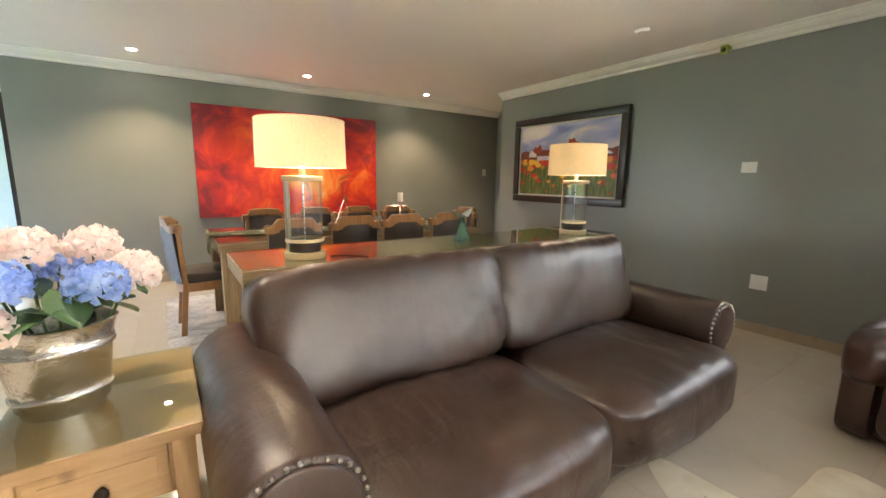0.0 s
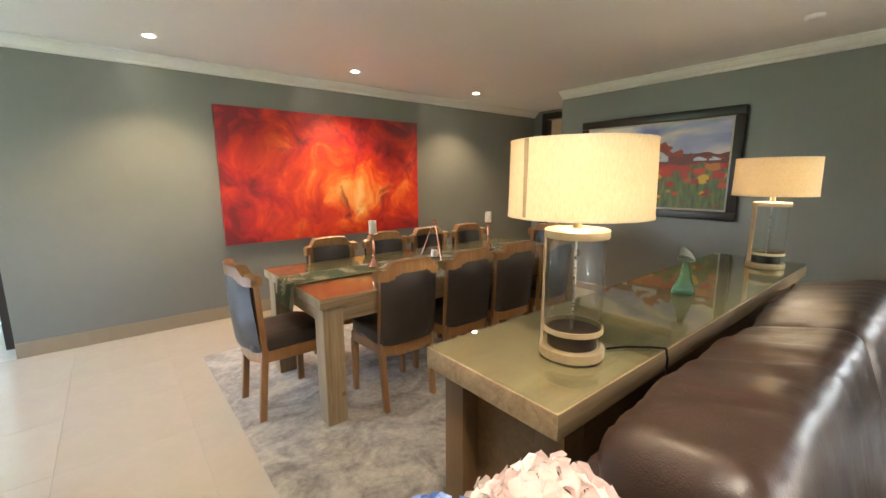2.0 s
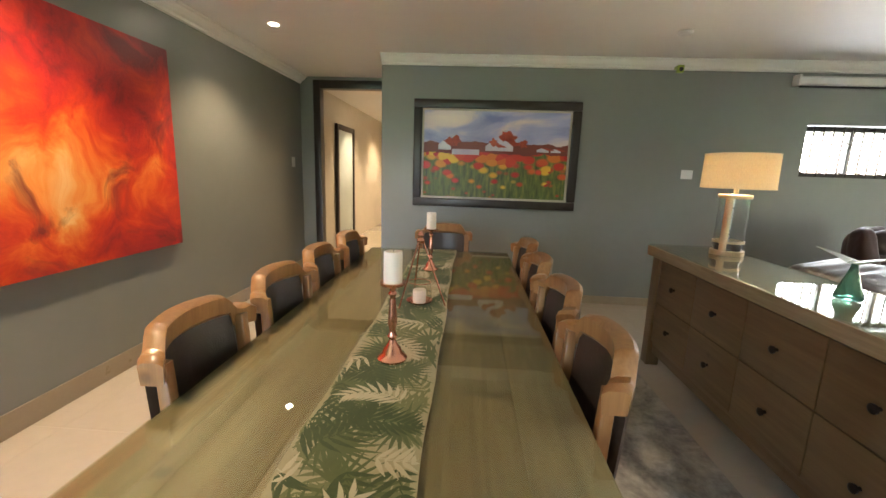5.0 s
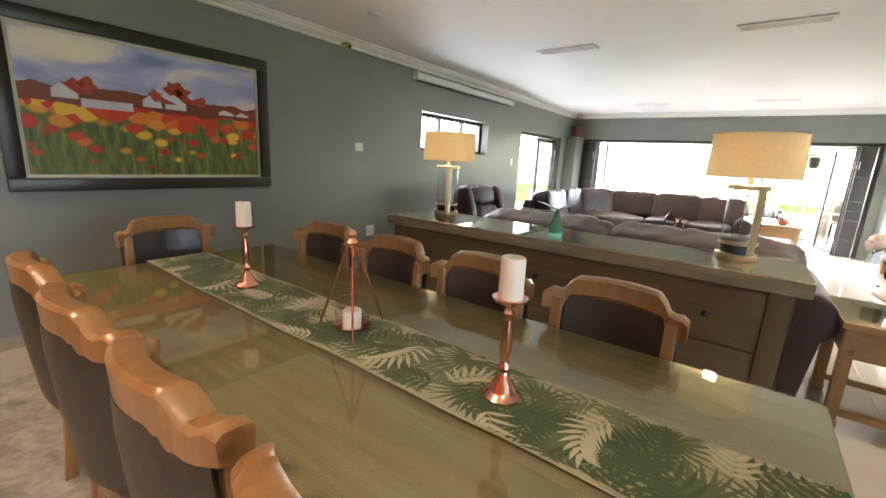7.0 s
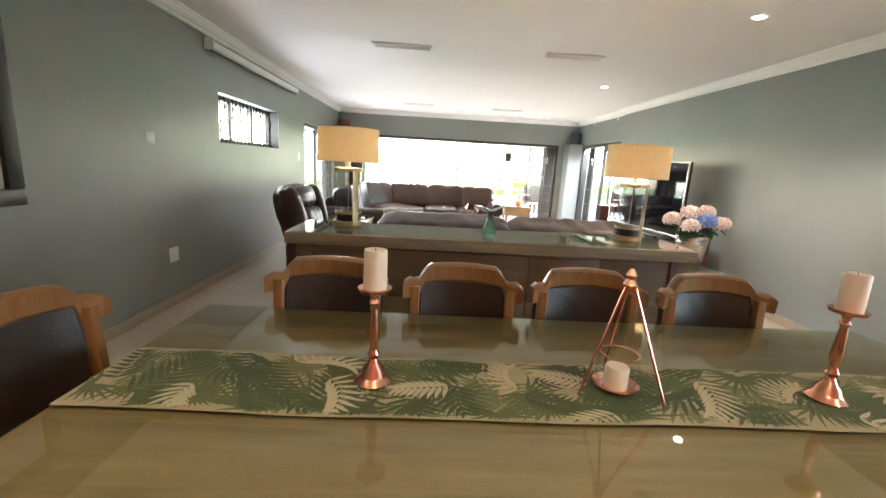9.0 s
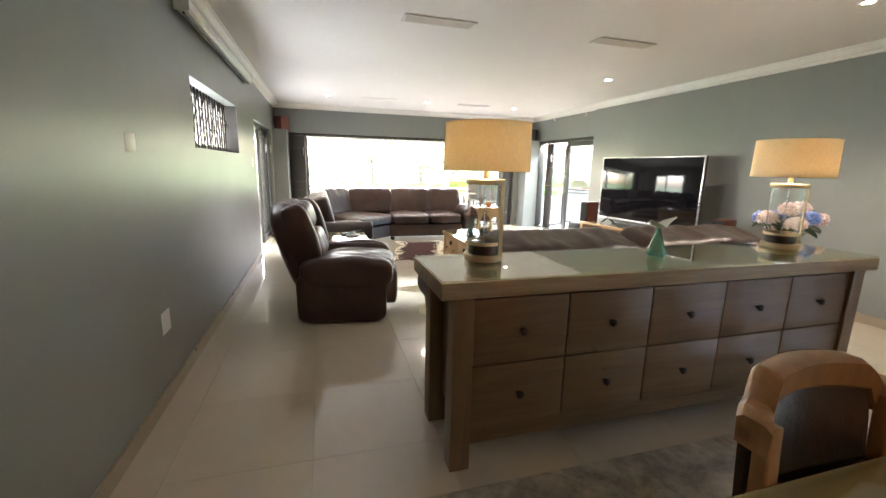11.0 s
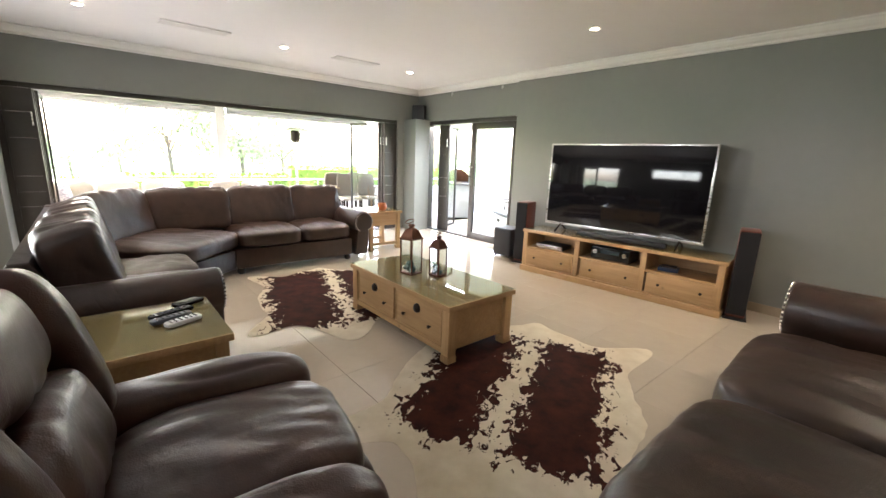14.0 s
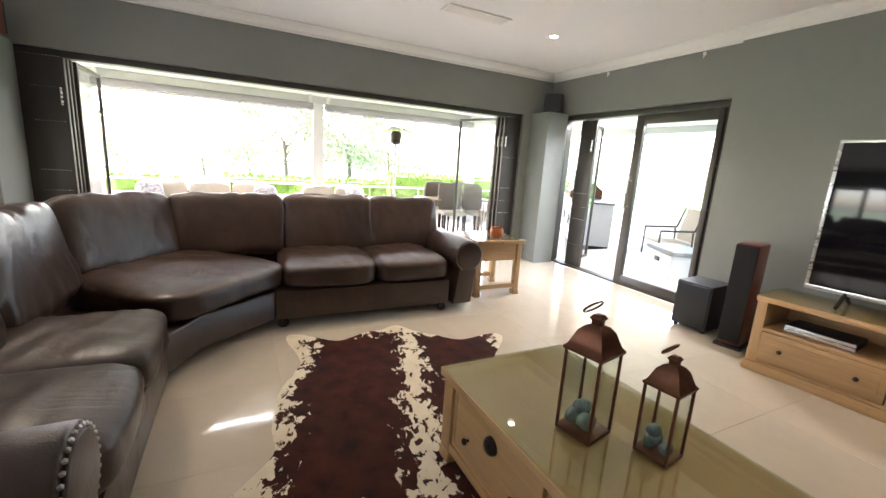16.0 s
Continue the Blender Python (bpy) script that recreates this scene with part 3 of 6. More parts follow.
# ---- pictures ----
def red_canvas():
    m, nt, p = graph("red_orange_abstract_paint")
    vec = mapped(nt, (1, 1, 1))
    warp = node(nt, "TexNoise", Scale=1.3, Detail=3.0)
    nt.links.new(vec, warp.inputs["Vector"])
    add = nt.nodes.new("ShaderNodeVectorMath")
    add.operation = "MULTIPLY_ADD"
    nt.links.new(warp.outputs["Color"], add.inputs[0])
    add.inputs[1].default_value = (0.7, 0.1, 0.7)
    nt.links.new(vec, add.inputs[2])
    a = noise_of(nt, add.outputs[0], 2.3, 6, 0.6, 0.5)
    sep = nt.nodes.new("ShaderNodeSeparateXYZ")
    nt.links.new(vec, sep.inputs[0])
    # warm heart of the picture, darker crimson towards its edge
    dx = arith(nt, "MULTIPLY", arith(nt, "SUBTRACT", sep.outputs["X"], 0.12), 0.85)
    dz = arith(nt, "MULTIPLY", arith(nt, "ADD", sep.outputs["Z"], 0.12), 1.25)
    d = arith(nt, "SQRT", arith(nt, "ADD", arith(nt, "MULTIPLY", dx, dx), arith(nt, "MULTIPLY", dz, dz)), None)
    heat = arith(nt, "SUBTRACT", arith(nt, "MULTIPLY", a, 1.5), arith(nt, "MULTIPLY", d, 0.42))
    col = ramp(nt, heat, [(0.20, (0.20, 0.012, 0.020)), (0.36, (0.46, 0.018, 0.018)), (0.52, (0.66, 0.045, 0.012)), (0.66, (0.80, 0.13, 0.018)), (0.80, (0.86, 0.30, 0.06)), (0.95, (0.88, 0.52, 0.22))])
    dark = noise_of(nt, add.outputs[0], 3.1, 5, 0.6, 0.7)
    col = blend(nt, ramp(nt, dark, [(0.58, (0, 0, 0)), (0.72, (0.75, 0.75, 0.75))]), col, (0.14, 0.02, 0.03))
    nt.links.new(col, p.inputs["Base Color"])
    p.inputs["Roughness"].default_value = 0.5
    bumped(nt, p, noise_of(nt, vec, 60, 5), 0.3, 0.004)
    return m


rp = thing("abstract_painting", 1.725, N - 0.002, 1.433, 0, "large unframed abstract canvas in red, orange and yellow", "painting")
part("canvas", bx(-1.175, 1.175, -0.055, 0, -0.678, 0.678, 0.004), red_canvas(), rp)


def field_paint():
    m, nt, p = graph("poppy_field_oil_paint")
    vec = mapped(nt, (1, 1, 1))
    sep = nt.nodes.new("ShaderNodeSeparateXYZ")
    nt.links.new(vec, sep.inputs[0])
    z = arith(nt, "ADD", sep.outputs["Z"], arith(nt, "MULTIPLY", arith(nt, "SUBTRACT", noise_of(nt, vec, 5, 4), 0.5), 0.10))
    cloud = noise_of(nt, mapped(nt, (0.7, 1, 1.7)), 2.4, 4, 0.5, 0.5)
    skyc = ramp(nt, cloud, [(0.34, (0.20, 0.24, 0.52)), (0.48, (0.42, 0.44, 0.66)), (0.58, (0.74, 0.66, 0.66)), (0.70, (0.88, 0.80, 0.70))])
    hills = ramp(nt, z, [(0.0, (0.18, 0.035, 0.02)), (0.30, (0.20, 0.045, 0.02)), (0.5, (0.05, 0.06, 0.14)), (0.9, (0.10, 0.12, 0.24))])
    vor = node(nt, "TexVoronoi", Scale=9.5, Randomness=1.0)
    nt.links.new(mapped(nt, (1, 1, 1.5)), vor.inputs["Vector"])
    pick = nt.nodes.new("ShaderNodeSeparateColor")
    nt.links.new(vor.outputs["Color"], pick.inputs[0])
    bloom = ramp(nt, pick.outputs[0], [(0.0, (0.50, 0.015, 0.008)), (0.5, (0.60, 0.05, 0.012)), (0.72, (0.66, 0.16, 0.015)), (0.94, (0.80, 0.48, 0.04))])
    grass = ramp(nt, noise_of(nt, mapped(nt, (14, 1, 3)), 2.0, 4), [(0.3, (0.03, 0.05, 0.012)), (0.55, (0.12, 0.16, 0.03)), (0.75, (0.30, 0.26, 0.04))])
    inflower = ramp(nt, arith(nt, "ADD", vor.outputs["Distance"], arith(nt, "MULTIPLY", arith(nt, "ADD", z, 0.15), -1.6)), [(0.40, (1, 1, 1)), (0.62, (0, 0, 0))])
    meadow = blend(nt, inflower, grass, bloom)
    far = arith(nt, "GREATER_THAN", z, 0.02)
    col = blend(nt, far, meadow, hills)
    col = blend(nt, arith(nt, "GREATER_THAN", z, 0.125), col, skyc)
    nt.links.new(col, p.inputs["Base Color"])
    p.inputs["Roughness"].default_value = 0.4
    bumped(nt, p, noise_of(nt, vec, 70, 5), 0.35, 0.004)
    return m


fp = thing("landscape_painting", E - 0.004, 3.505, 1.522, -90, "framed oil painting of cottages behind a poppy field", "painting")
hwid, hhei = 0.835, 0.535
part("frame", joined(bx(-hwid, hwid, -0.06, 0, hhei - 0.085, hhei, 0.012), bx(-hwid, hwid, -0.06, 0, -hhei, -hhei + 0.085, 0.012), bx(-hwid, -hwid + 0.085, -0.06, 0, -hhei + 0.085, hhei - 0.085, 0.012), bx(hwid - 0.085, hwid, -0.06, 0, -hhei + 0.085, hhei - 0.085, 0.012)), DARKWOOD, fp, "dark stained timber frame")
part("slip", joined(bx(-0.75, 0.75, -0.035, -0.02, 0.43, 0.45, 0.002), bx(-0.75, 0.75, -0.035, -0.02, -0.45, -0.43, 0.002), bx(-0.75, -0.73, -0.035, -0.02, -0.43, 0.43, 0.002), bx(0.73, 0.75, -0.035, -0.02, -0.43, 0.43, 0.002)), mat("cream_slip", (0.6, 0.55, 0.45), None, 0.4), fp, "cream inner slip")
canvas = part("canvas", bx(-0.75, 0.75, -0.024, -0.005, -0.45, 0.45), field_paint(), fp)
PWHITE, PROOF, PTREE = mat("painted_white", (0.72, 0.70, 0.72), (0.5, 0.48, 0.6), 0.4, scale=9), mat("painted_red_roof", (0.30, 0.03, 0.02), (0.42, 0.07, 0.03), 0.4, scale=9), mat("painted_red_tree", (0.26, 0.02, 0.012), (0.5, 0.09, 0.03), 0.4, scale=30)


def daub(name, outline, material, y=-0.0245):
    part(name, prism(outline, y - 0.002, y, "y"), material, canvas)


daub("painted_wall", [(-0.44, 0.0), (-0.16, 0.0), (-0.16, 0.055), (-0.44, 0.055)], PWHITE)
for u, w, h in ((-0.58, 0.13, 0.09), (-0.10, 0.14, 0.085), (0.02, 0.16, 0.13), (0.42, 0.12, 0.04), (0.56, 0.10, 0.035)):
    daub("painted_cottage", [(u, 0.045), (u + w, 0.045), (u + w, 0.045 + h * 0.55), (u + w * 0.35, 0.045 + h), (u, 0.045 + h * 0.55)], PWHITE, -0.0266)
    daub("painted_roof", [(u + w * 0.33, 0.05 + h), (u + w * 0.75, 0.05 + h * 0.96), (u + w * 1.55, 0.045 + h * 0.45), (u + w * 0.95, 0.045 + h * 0.40)], PROOF, -0.0287)
for u, v, r in ((-0.46, 0.13, 0.05), (-0.40, 0.14, 0.055), (-0.02, 0.13, 0.045), (0.10, 0.19, 0.07), (0.16, 0.17, 0.06), (0.28, 0.12, 0.05)):
    daub("painted_tree", [(u + r * (0.8 + 0.3 * math.sin(5 * a + u * 40)) * math.cos(a), v + r * (0.8 + 0.25 * math.cos(4 * a + u * 31)) * math.sin(a)) for a in [2 * math.pi * i / 18 for i in range(18)]], PTREE, -0.0308)


# ---- dining end ----
carpet_m = mat("grey_distressed_carpet", (0.52, 0.47, 0.39), (0.20, 0.18, 0.155), 0.95, scale=3.6, distort=1.5, bump=0.5, bump_scale=300, bump_dist=0.004, sheen=0.2, spread=0.14)
cp = thing("area_rug", 0, 0, 0, 0, "grey distressed-pattern rug under the dining table", "rug")
part("rug_body", bx(0.14, 3.86, 2.52, 5.02, 0.0005, 0.012, 0.005), carpet_m, cp)

dt = thing("dining_table", 0.505, 3.452, 0.012, 0, "long weathered oak dining table with thick square legs", "table")
TL, TW, TH = 2.43, 1.006, 0.758
for i in range(6):
    w = TW / 6
    part("plank", bx(0.0, TL, i * w + 0.0002, (i + 1) * w - 0.0002, TH - 0.055, TH, 0.0007), DRIFT_X, dt)
part("apron", joined(bx(0.05, TL - 0.05, 0.03, 0.06, TH - 0.15, TH - 0.055, 0.003), bx(0.05, TL - 0.05, TW - 0.06, TW - 0.03, TH - 0.15, TH - 0.055, 0.003), bx(0.03, 0.06, 0.06, TW - 0.06, TH - 0.15, TH - 0.055, 0.003), bx(TL - 0.06, TL - 0.03, 0.06, TW - 0.06, TH - 0.15, TH - 0.055, 0.003)), DRIFT_X, dt)
for u in (0.02, TL - 0.14):
    for v in (0.02, TW - 0.14):
        part("leg", bx(u, u + 0.12, v, v + 0.12, 0, TH - 0.056, 0.006), DRIFT_Z, dt)
g = thing("table_glass", 0.505, 3.452, 0.7705, 0, "clear glass sheet covering the dining table", "glass top")
gp = part("sheet", bx(0.004, TL - 0.004, 0.004, TW - 0.004, 0, 0.007, 0.002), TOPGLASS, g, smooth=False)
gp.visible_shadow = False


def printed_cloth(name, c1, c2):
    return mat(name, c1, c2, 0.85, scale=14, bump=0.3, bump_scale=500, bump_dist=0.001, sheen=0.1)


def runner_mesh(length, width, drop):
    """Cloth along x that lies flat and hangs down at its x=0 end, with slight waves."""
    bm = bmesh.new()
    nx, ny, rows = 90, 10, []
    for i in range(nx + 1):
        s = -drop + (length + drop) * i / nx
        row = []
        for j in range(ny + 1):
            v = width * (j / ny - 0.5)
            wob = 0.0022 * noise.noise(Vector((s * 6, v * 9, 1.3))) + 0.002
            edge = 0.010 * noise.noise(Vector((s * 3, 4.4, 0)))
            if s >= 0:
                row.append(bm.verts.new((s, v + edge, 0.003 + wob)))
            else:
                row.append(bm.verts.new((-0.006 - 0.012 * abs(noise.noise(Vector((s * 8, v * 14, 2)))) + s * 0.05, v * (1 + s * 0.3) + edge, s)))
        rows.append(row)
    for a, b in zip(rows, rows[1:]):
        for j in range(ny):
            bm.faces.new((a[j], b[j], b[j + 1], a[j + 1]))
    bmesh.ops.recalc_face_normals(bm, faces=bm.faces)
    bmesh.ops.solidify(bm, geom=bm.faces, thickness=0.002)
    return bm


RL, RW, RDROP = 2.42, 0.27, 0.16
rn = link("table_runner", runner_mesh(RL, RW, RDROP), printed_cloth("cream_runner_cloth", (0.40, 0.37, 0.23), (0.33, 0.30, 0.18)), None, smooth=True, m=pose(0.503, 3.965, 0.779))
tagged(rn, "green palm-leaf print cloth runner hanging over the table end", "table runner")


def leaf_print(count, seed, length, pairs, lift, fan):
    """Printed palm leaves on the cloth: a bent midrib with tapered leaflets, or a fan of them, cut off at the hem."""
    rng = random.Random(seed)
    bm = bmesh.new()

    def place(s, v):
        edge = 0.010 * noise.noise(Vector((s * 3, 4.4, 0)))
        if s >= 0:
            return Vector((s, v + edge, 0.0052 + lift + 0.0022 * noise.noise(Vector((s * 6, v * 9, 1.3)))))
        return Vector((-0.0205 + s * 0.05 - lift, v * (1 + s * 0.3) + edge, s))

    def leaflet(p, way, long, wide):
        side = Vector((-way.y, way.x))
        while long > 0.01 and not (abs((p + way * long).y) < RW / 2 - 0.003 and -RDROP < (p + way * long).x < RL - 0.003):
            long *= 0.8
        if long <= 0.012 or abs(p.y) > RW / 2 - 0.006 or not -RDROP < p.x < RL - 0.006:
            return
        rows = []
        for f, w in ((0, 0.25), (0.3, 1.0), (0.65, 0.75), (1.0, 0.08)):
            c = p + way * long * f + side * 0.010 * f * f
            rows.append([bm.verts.new(place(q.x, max(-RW / 2 + 0.001, min(RW / 2 - 0.001, q.y)))) for q in (c - side * wide * w, c + side * wide * w)])
        for r, q in zip(rows, rows[1:]):
            bm.faces.new((r[0], q[0], q[1], r[1]))

    for i in range(count):
        s = -RDROP + (RL + RDROP) * (i + rng.random()) / count
        p, turn, size = Vector((s, rng.uniform(-0.13, 0.13))), rng.uniform(0, 6.283), length * rng.uniform(0.8, 1.2)
        if fan:
            for k in range(pairs):
                b = turn + (k / (pairs - 1) - 0.5) * 4.2
                leaflet(p, Vector((math.cos(b), math.sin(b))), size * 0.62 * (1 - 0.25 * abs(k / (pairs - 1) - 0.5)), 0.0052)
            continue
        curl = rng.uniform(-1.6, 1.6)
        for k in range(pairs):
            f = k / (pairs - 1)
            b = turn + curl * f
            p = p + Vector((math.cos(b), math.sin(b))) * size / pairs
            for e in (-1, 1):
                leaflet(p, Vector((math.cos(b + e * (1.0 - 0.45 * f)), math.sin(b + e * (1.0 - 0.45 * f)))), size * 0.42 * (1 - 0.55 * abs(f - 0.35)), 0.0062)
            leaflet(p, Vector((math.cos(b), math.sin(b))), size / pairs * 1.3, 0.0016)
    return bm


for count, seed, length, pairs, lift, fan, c1, c2 in ((64, 1, 0.17, 10, 0.0, False, (0.13, 0.15, 0.06), (0.18, 0.20, 0.085)), (40, 6, 0.20, 17, 0.0004, True, (0.075, 0.10, 0.035), (0.11, 0.14, 0.05)),
                                                      (48, 2, 0.19, 11, 0.0008, False, (0.034, 0.062, 0.020), (0.07, 0.10, 0.034)), (15, 9, 0.16, 9, 0.0012, False, (0.44, 0.41, 0.27), (0.52, 0.48, 0.33))):
    tagged(part("leaf_print", leaf_print(count, seed, length, pairs, lift, fan), printed_cloth("printed_leaf_ink", c1, c2), rn, smooth=False), kind="stuff")


TALL = Matrix.Diagonal((1, 1, 1.13, 1))


def candlestick(x, y):
    c = thing("candle_holder", x, y, 0.784, 0, "turned copper candlestick with a thick ivory candle", "candlestick", "copper candlesticks")
    part("stem", lathe([(0.0, 0), (0.042, 0), (0.045, 0.006), (0.036, 0.014), (0.030, 0.02), (0.026, 0.032), (0.015, 0.044), (0.010, 0.056), (0.015, 0.066), (0.011, 0.074), (0.009, 0.085), (0.014, 0.10), (0.013, 0.125), (0.009, 0.165), (0.008, 0.175), (0.013, 0.182), (0.008, 0.190), (0.010, 0.198), (0.020, 0.203), (0.036, 0.206), (0.040, 0.214), (0.037, 0.214), (0.0, 0.210)], 28, TALL), COPPER, c)
    part("candle", lathe([(0, 0.212), (0.027, 0.212), (0.0275, 0.225), (0.027, 0.290), (0.025, 0.294), (0.012, 0.292), (0.0, 0.291)], 24, TALL), WAX, c)
    part("wick", rod([(0, 0, 0.327), (0.001, 0, 0.337)], 0.0008, 6), IRON, c)


candlestick(1.125, 3.968)
candlestick(2.275, 3.96)
tp = thing("tripod_candle_holder", 1.665, 3.95, 0.784, 20, "copper three-legged hanging tealight holder with glass cup", "candle holder")
for k in range(3):
    a = 2 * math.pi * k / 3
    part("leg", rod([(0.115 * math.cos(a), 0.115 * math.sin(a), 0.0), (0.012 * math.cos(a), 0.012 * math.sin(a), 0.27)], 0.0035), COPPER, tp)
part("finial", lathe([(0, 0.255), (0.014, 0.262), (0.018, 0.275), (0.010, 0.288), (0.014, 0.298), (0.006, 0.312), (0, 0.314)], 16), COPPER, tp)
part("dish", lathe([(0, 0.002), (0.035, 0.002), (0.055, 0.012), (0.057, 0.016), (0.034, 0.006), (0, 0.005)], 24), COPPER, tp)
part("candle", lathe([(0, 0.006), (0.028, 0.006), (0.029, 0.058), (0.026, 0.062), (0, 0.060)], 22), WAX, tp)
cup = part("glass_cup", lathe([(0.036, 0.006), (0.050, 0.03), (0.053, 0.055), (0.046, 0.095)], 28), GLASS, tp)
part("ring", joined(*[rod([(0.047 * math.cos(a), 0.047 * math.sin(a), 0.095), (0.047 * math.cos(b), 0.047 * math.sin(b), 0.095)], 0.002, 6) for a, b in [(2 * math.pi * i / 16, 2 * math.pi * (i + 1) / 16) for i in range(16)]]), COPPER, tp)


def dining_chair():
    """Facing +y; the curved back stands at y = -0.2. Origin on the floor under the seat."""
    c = thing("dining_chair", 0, 0, 0, 0, "honey timber dining chair with curved top rail and dark leather back", "chair", "chairs round the dining table")
    part("seat", moved(pillow(0.46, 0.46, 0.10, 6, 7, 0.006, 2, -0.008), 0, 0.02, 0.44), SEATHIDE, c, "dark chocolate leather seat")
    bow = lambda u, d: -0.205 - d + 1.05 * u * u * 1.25
    # seat frame, bowed at the front and at the back
    part("seat_frame", prism([(-0.215, -0.16), (-0.1, -0.205), (0.1, -0.205), (0.215, -0.16), (0.235, 0.20), (0.1, 0.25), (-0.1, 0.25), (-0.235, 0.20)], 0.335, 0.405, "z", 0.008), CHAIRWOOD, c)
    for s in (-1, 1):
        part("leg", joined(prism([(s * 0.235, 0.0), (s * 0.20, 0.0), (s * 0.19, 0.35), (s * 0.235, 0.35)], 0.17, 0.215, "y", 0.006)), CHAIRWOOD, c)
        # back legs run up into the back posts and lean
        part("leg", moved(prism([(-0.245, 0.0), (-0.205, 0.0), (-0.165, 0.40), (-0.195, 0.83), (-0.225, 0.83), (-0.205, 0.40)], -0.02, 0.02, "x", 0.006), s * 0.205, 0.042), CHAIRWOOD, c)
    # upholstered back, gently hollow
    bm = bmesh.new()
    n, rows = 10, []
    for z, lean, th in ((0.42, 0.0, 0.022), (0.46, 0.004, 0.030), (0.62, 0.018, 0.034), (0.77, 0.032, 0.030), (0.835, 0.038, 0.02)):
        front = [bm.verts.new((u, bow(u, lean) + th * 0.55, z)) for u in [-0.178 + 0.356 * i / n for i in range(n + 1)]]
        back = [bm.verts.new((u, bow(u, lean) - th * 0.75 - 0.012, z)) for u in [0.232 - 0.464 * i / n for i in range(n + 1)]]
        rows.append(front + back)
    k = len(rows[0])
    for a, b in zip(rows, rows[1:]):
        for i in range(k):
            bm.faces.new((a[i], a[(i + 1) % k], b[(i + 1) % k], b[i]))
    bm.faces.new(rows[0]), bm.faces.new(list(reversed(rows[-1])))
    bmesh.ops.recalc_face_normals(bm, faces=bm.faces)
    part("backrest", bm, SEATHIDE, c, "dark brown leather back panel")
    # carved top rail: thick, bowed, with a raised middle and eared ends
    bm = bmesh.new()
    n, rows = 24, []
    for i in range(n + 1):
        u = -0.255 + 0.51 * i / n
        a = abs(u) / 0.255
        top = 0.905 - 0.012 * a * a if a < 0.62 else (0.9 - 0.055 * min(1, (a - 0.62) / 0.16) if a < 0.8 else 0.845 + 0.012 * math.sin((a - 0.8) / 0.2 * 3.1))
        low = 0.832 + 0.016 * (1 - a * a) if a < 0.74 else 0.79
        y, th = bow(u * 0.93, 0.036), 0.050 if a < 0.8 else 0.056
        rows.append([bm.verts.new((u, y - th * 0.5, min(low, 0.80))), bm.verts.new((u, y + th * 0.5, low)), bm.verts.new((u, y + th * 0.5 + 0.004, top - 0.008)), bm.verts.new((u, y + th * 0.3, top)), bm.verts.new((u, y - th * 0.35, top)), bm.verts.new((u, y - th * 0.5 - 0.004, top - 0.01))])
    for a, b in zip(rows, rows[1:]):
        for i in range(6):
            bm.faces.new((a[i], a[(i + 1) % 6], b[(i + 1) % 6], b[i]))
    bm.faces.new(rows[0]), bm.faces.new(list(reversed(rows[-1])))
    bmesh.ops.recalc_face_normals(bm, faces=bm.faces)
    part("top_rail", bm, CHAIRWOOD, c)
    return c


first_chair = dining_chair()
first_chair.matrix_basis = pose(1.04, 3.585, 0.012) @ Matrix.Diagonal((0.86, 1.0, 1.035, 1))
for i, x in enumerate((1.535, 2.02, 2.51)):
    copy_thing(first_chair, pose(x, 3.585 + 0.01 * (i % 2), 0.012, 0, 0, (1, -1, 2)[i]))
for i, x in enumerate((1.04, 1.535, 2.03, 2.52)):
    copy_thing(first_chair, pose(x, 4.315 - 0.01 * (i % 2), 0.012, 0, 0, 180 + (1, -2, 1, 0)[i]))
copy_thing(first_chair, pose(0.43, 3.965, 0.012, 0, 0, -88))
copy_thing(first_chair, pose(2.93, 3.93, 0.012, 0, 0, 91))


# ---- console behind the sofa ----
cs = thing("console_table", 0.45, 1.917, 0, 0, "long weathered oak console with two rows of small drawers", "console table")
CL, CW, CH = 2.57, 0.508, 0.868
part("top", bx(0, CL, 0, CW, CH - 0.07, CH, 0.005), DRIFT_X, cs)
part("body", bx(0.13, CL - 0.13, 0.04, CW - 0.05, 0.16, CH - 0.07, 0.004), SHADED_BROWN_X, cs)
for u in (0.06, CL - 0.15):
    for v in (0.02, CW - 0.11):
        part("leg", bx(u, u + 0.09, v, v + 0.09, 0, CH - 0.07, 0.005), SHADED_BROWN_Z, cs)
nd = 5
dw = (CL - 0.30) / nd
for i in range(nd):
    for j, (z0, z1) in enumerate(((0.19, 0.478), (0.483, 0.78))):
        u = 0.15 + i * dw
        dr = part("drawer_front", bx(u + 0.0025, u + dw - 0.0025, CW - 0.051, CW - 0.036, z0, z1, 0.004), SHADED_BROWN_X, cs)
        part("knob", moved(lathe([(0.008, 0), (0.007, 0.012), (0.017, 0.018), (0.018, 0.026), (0.010, 0.032), (0, 0.033)], 16), u + dw / 2, CW - 0.036, (z0 + z1) / 2, -90), IRON, dr, "dark round iron knob")
part("bottom_rail", bx(0.15, CL - 0.15, CW - 0.075, CW - 0.052, 0.10, 0.16, 0.004), SHADED_BROWN_X, cs)
cg = thing("console_glass", 0.45, 1.917, CH + 0.0005, 0, "clear glass sheet covering the console top", "glass top")
gp = part("sheet", bx(0.004, CL - 0.004, 0.004, CW - 0.004, 0, 0.007, 0.002), TOPGLASS, cg, smooth=False)
gp.visible_shadow = False


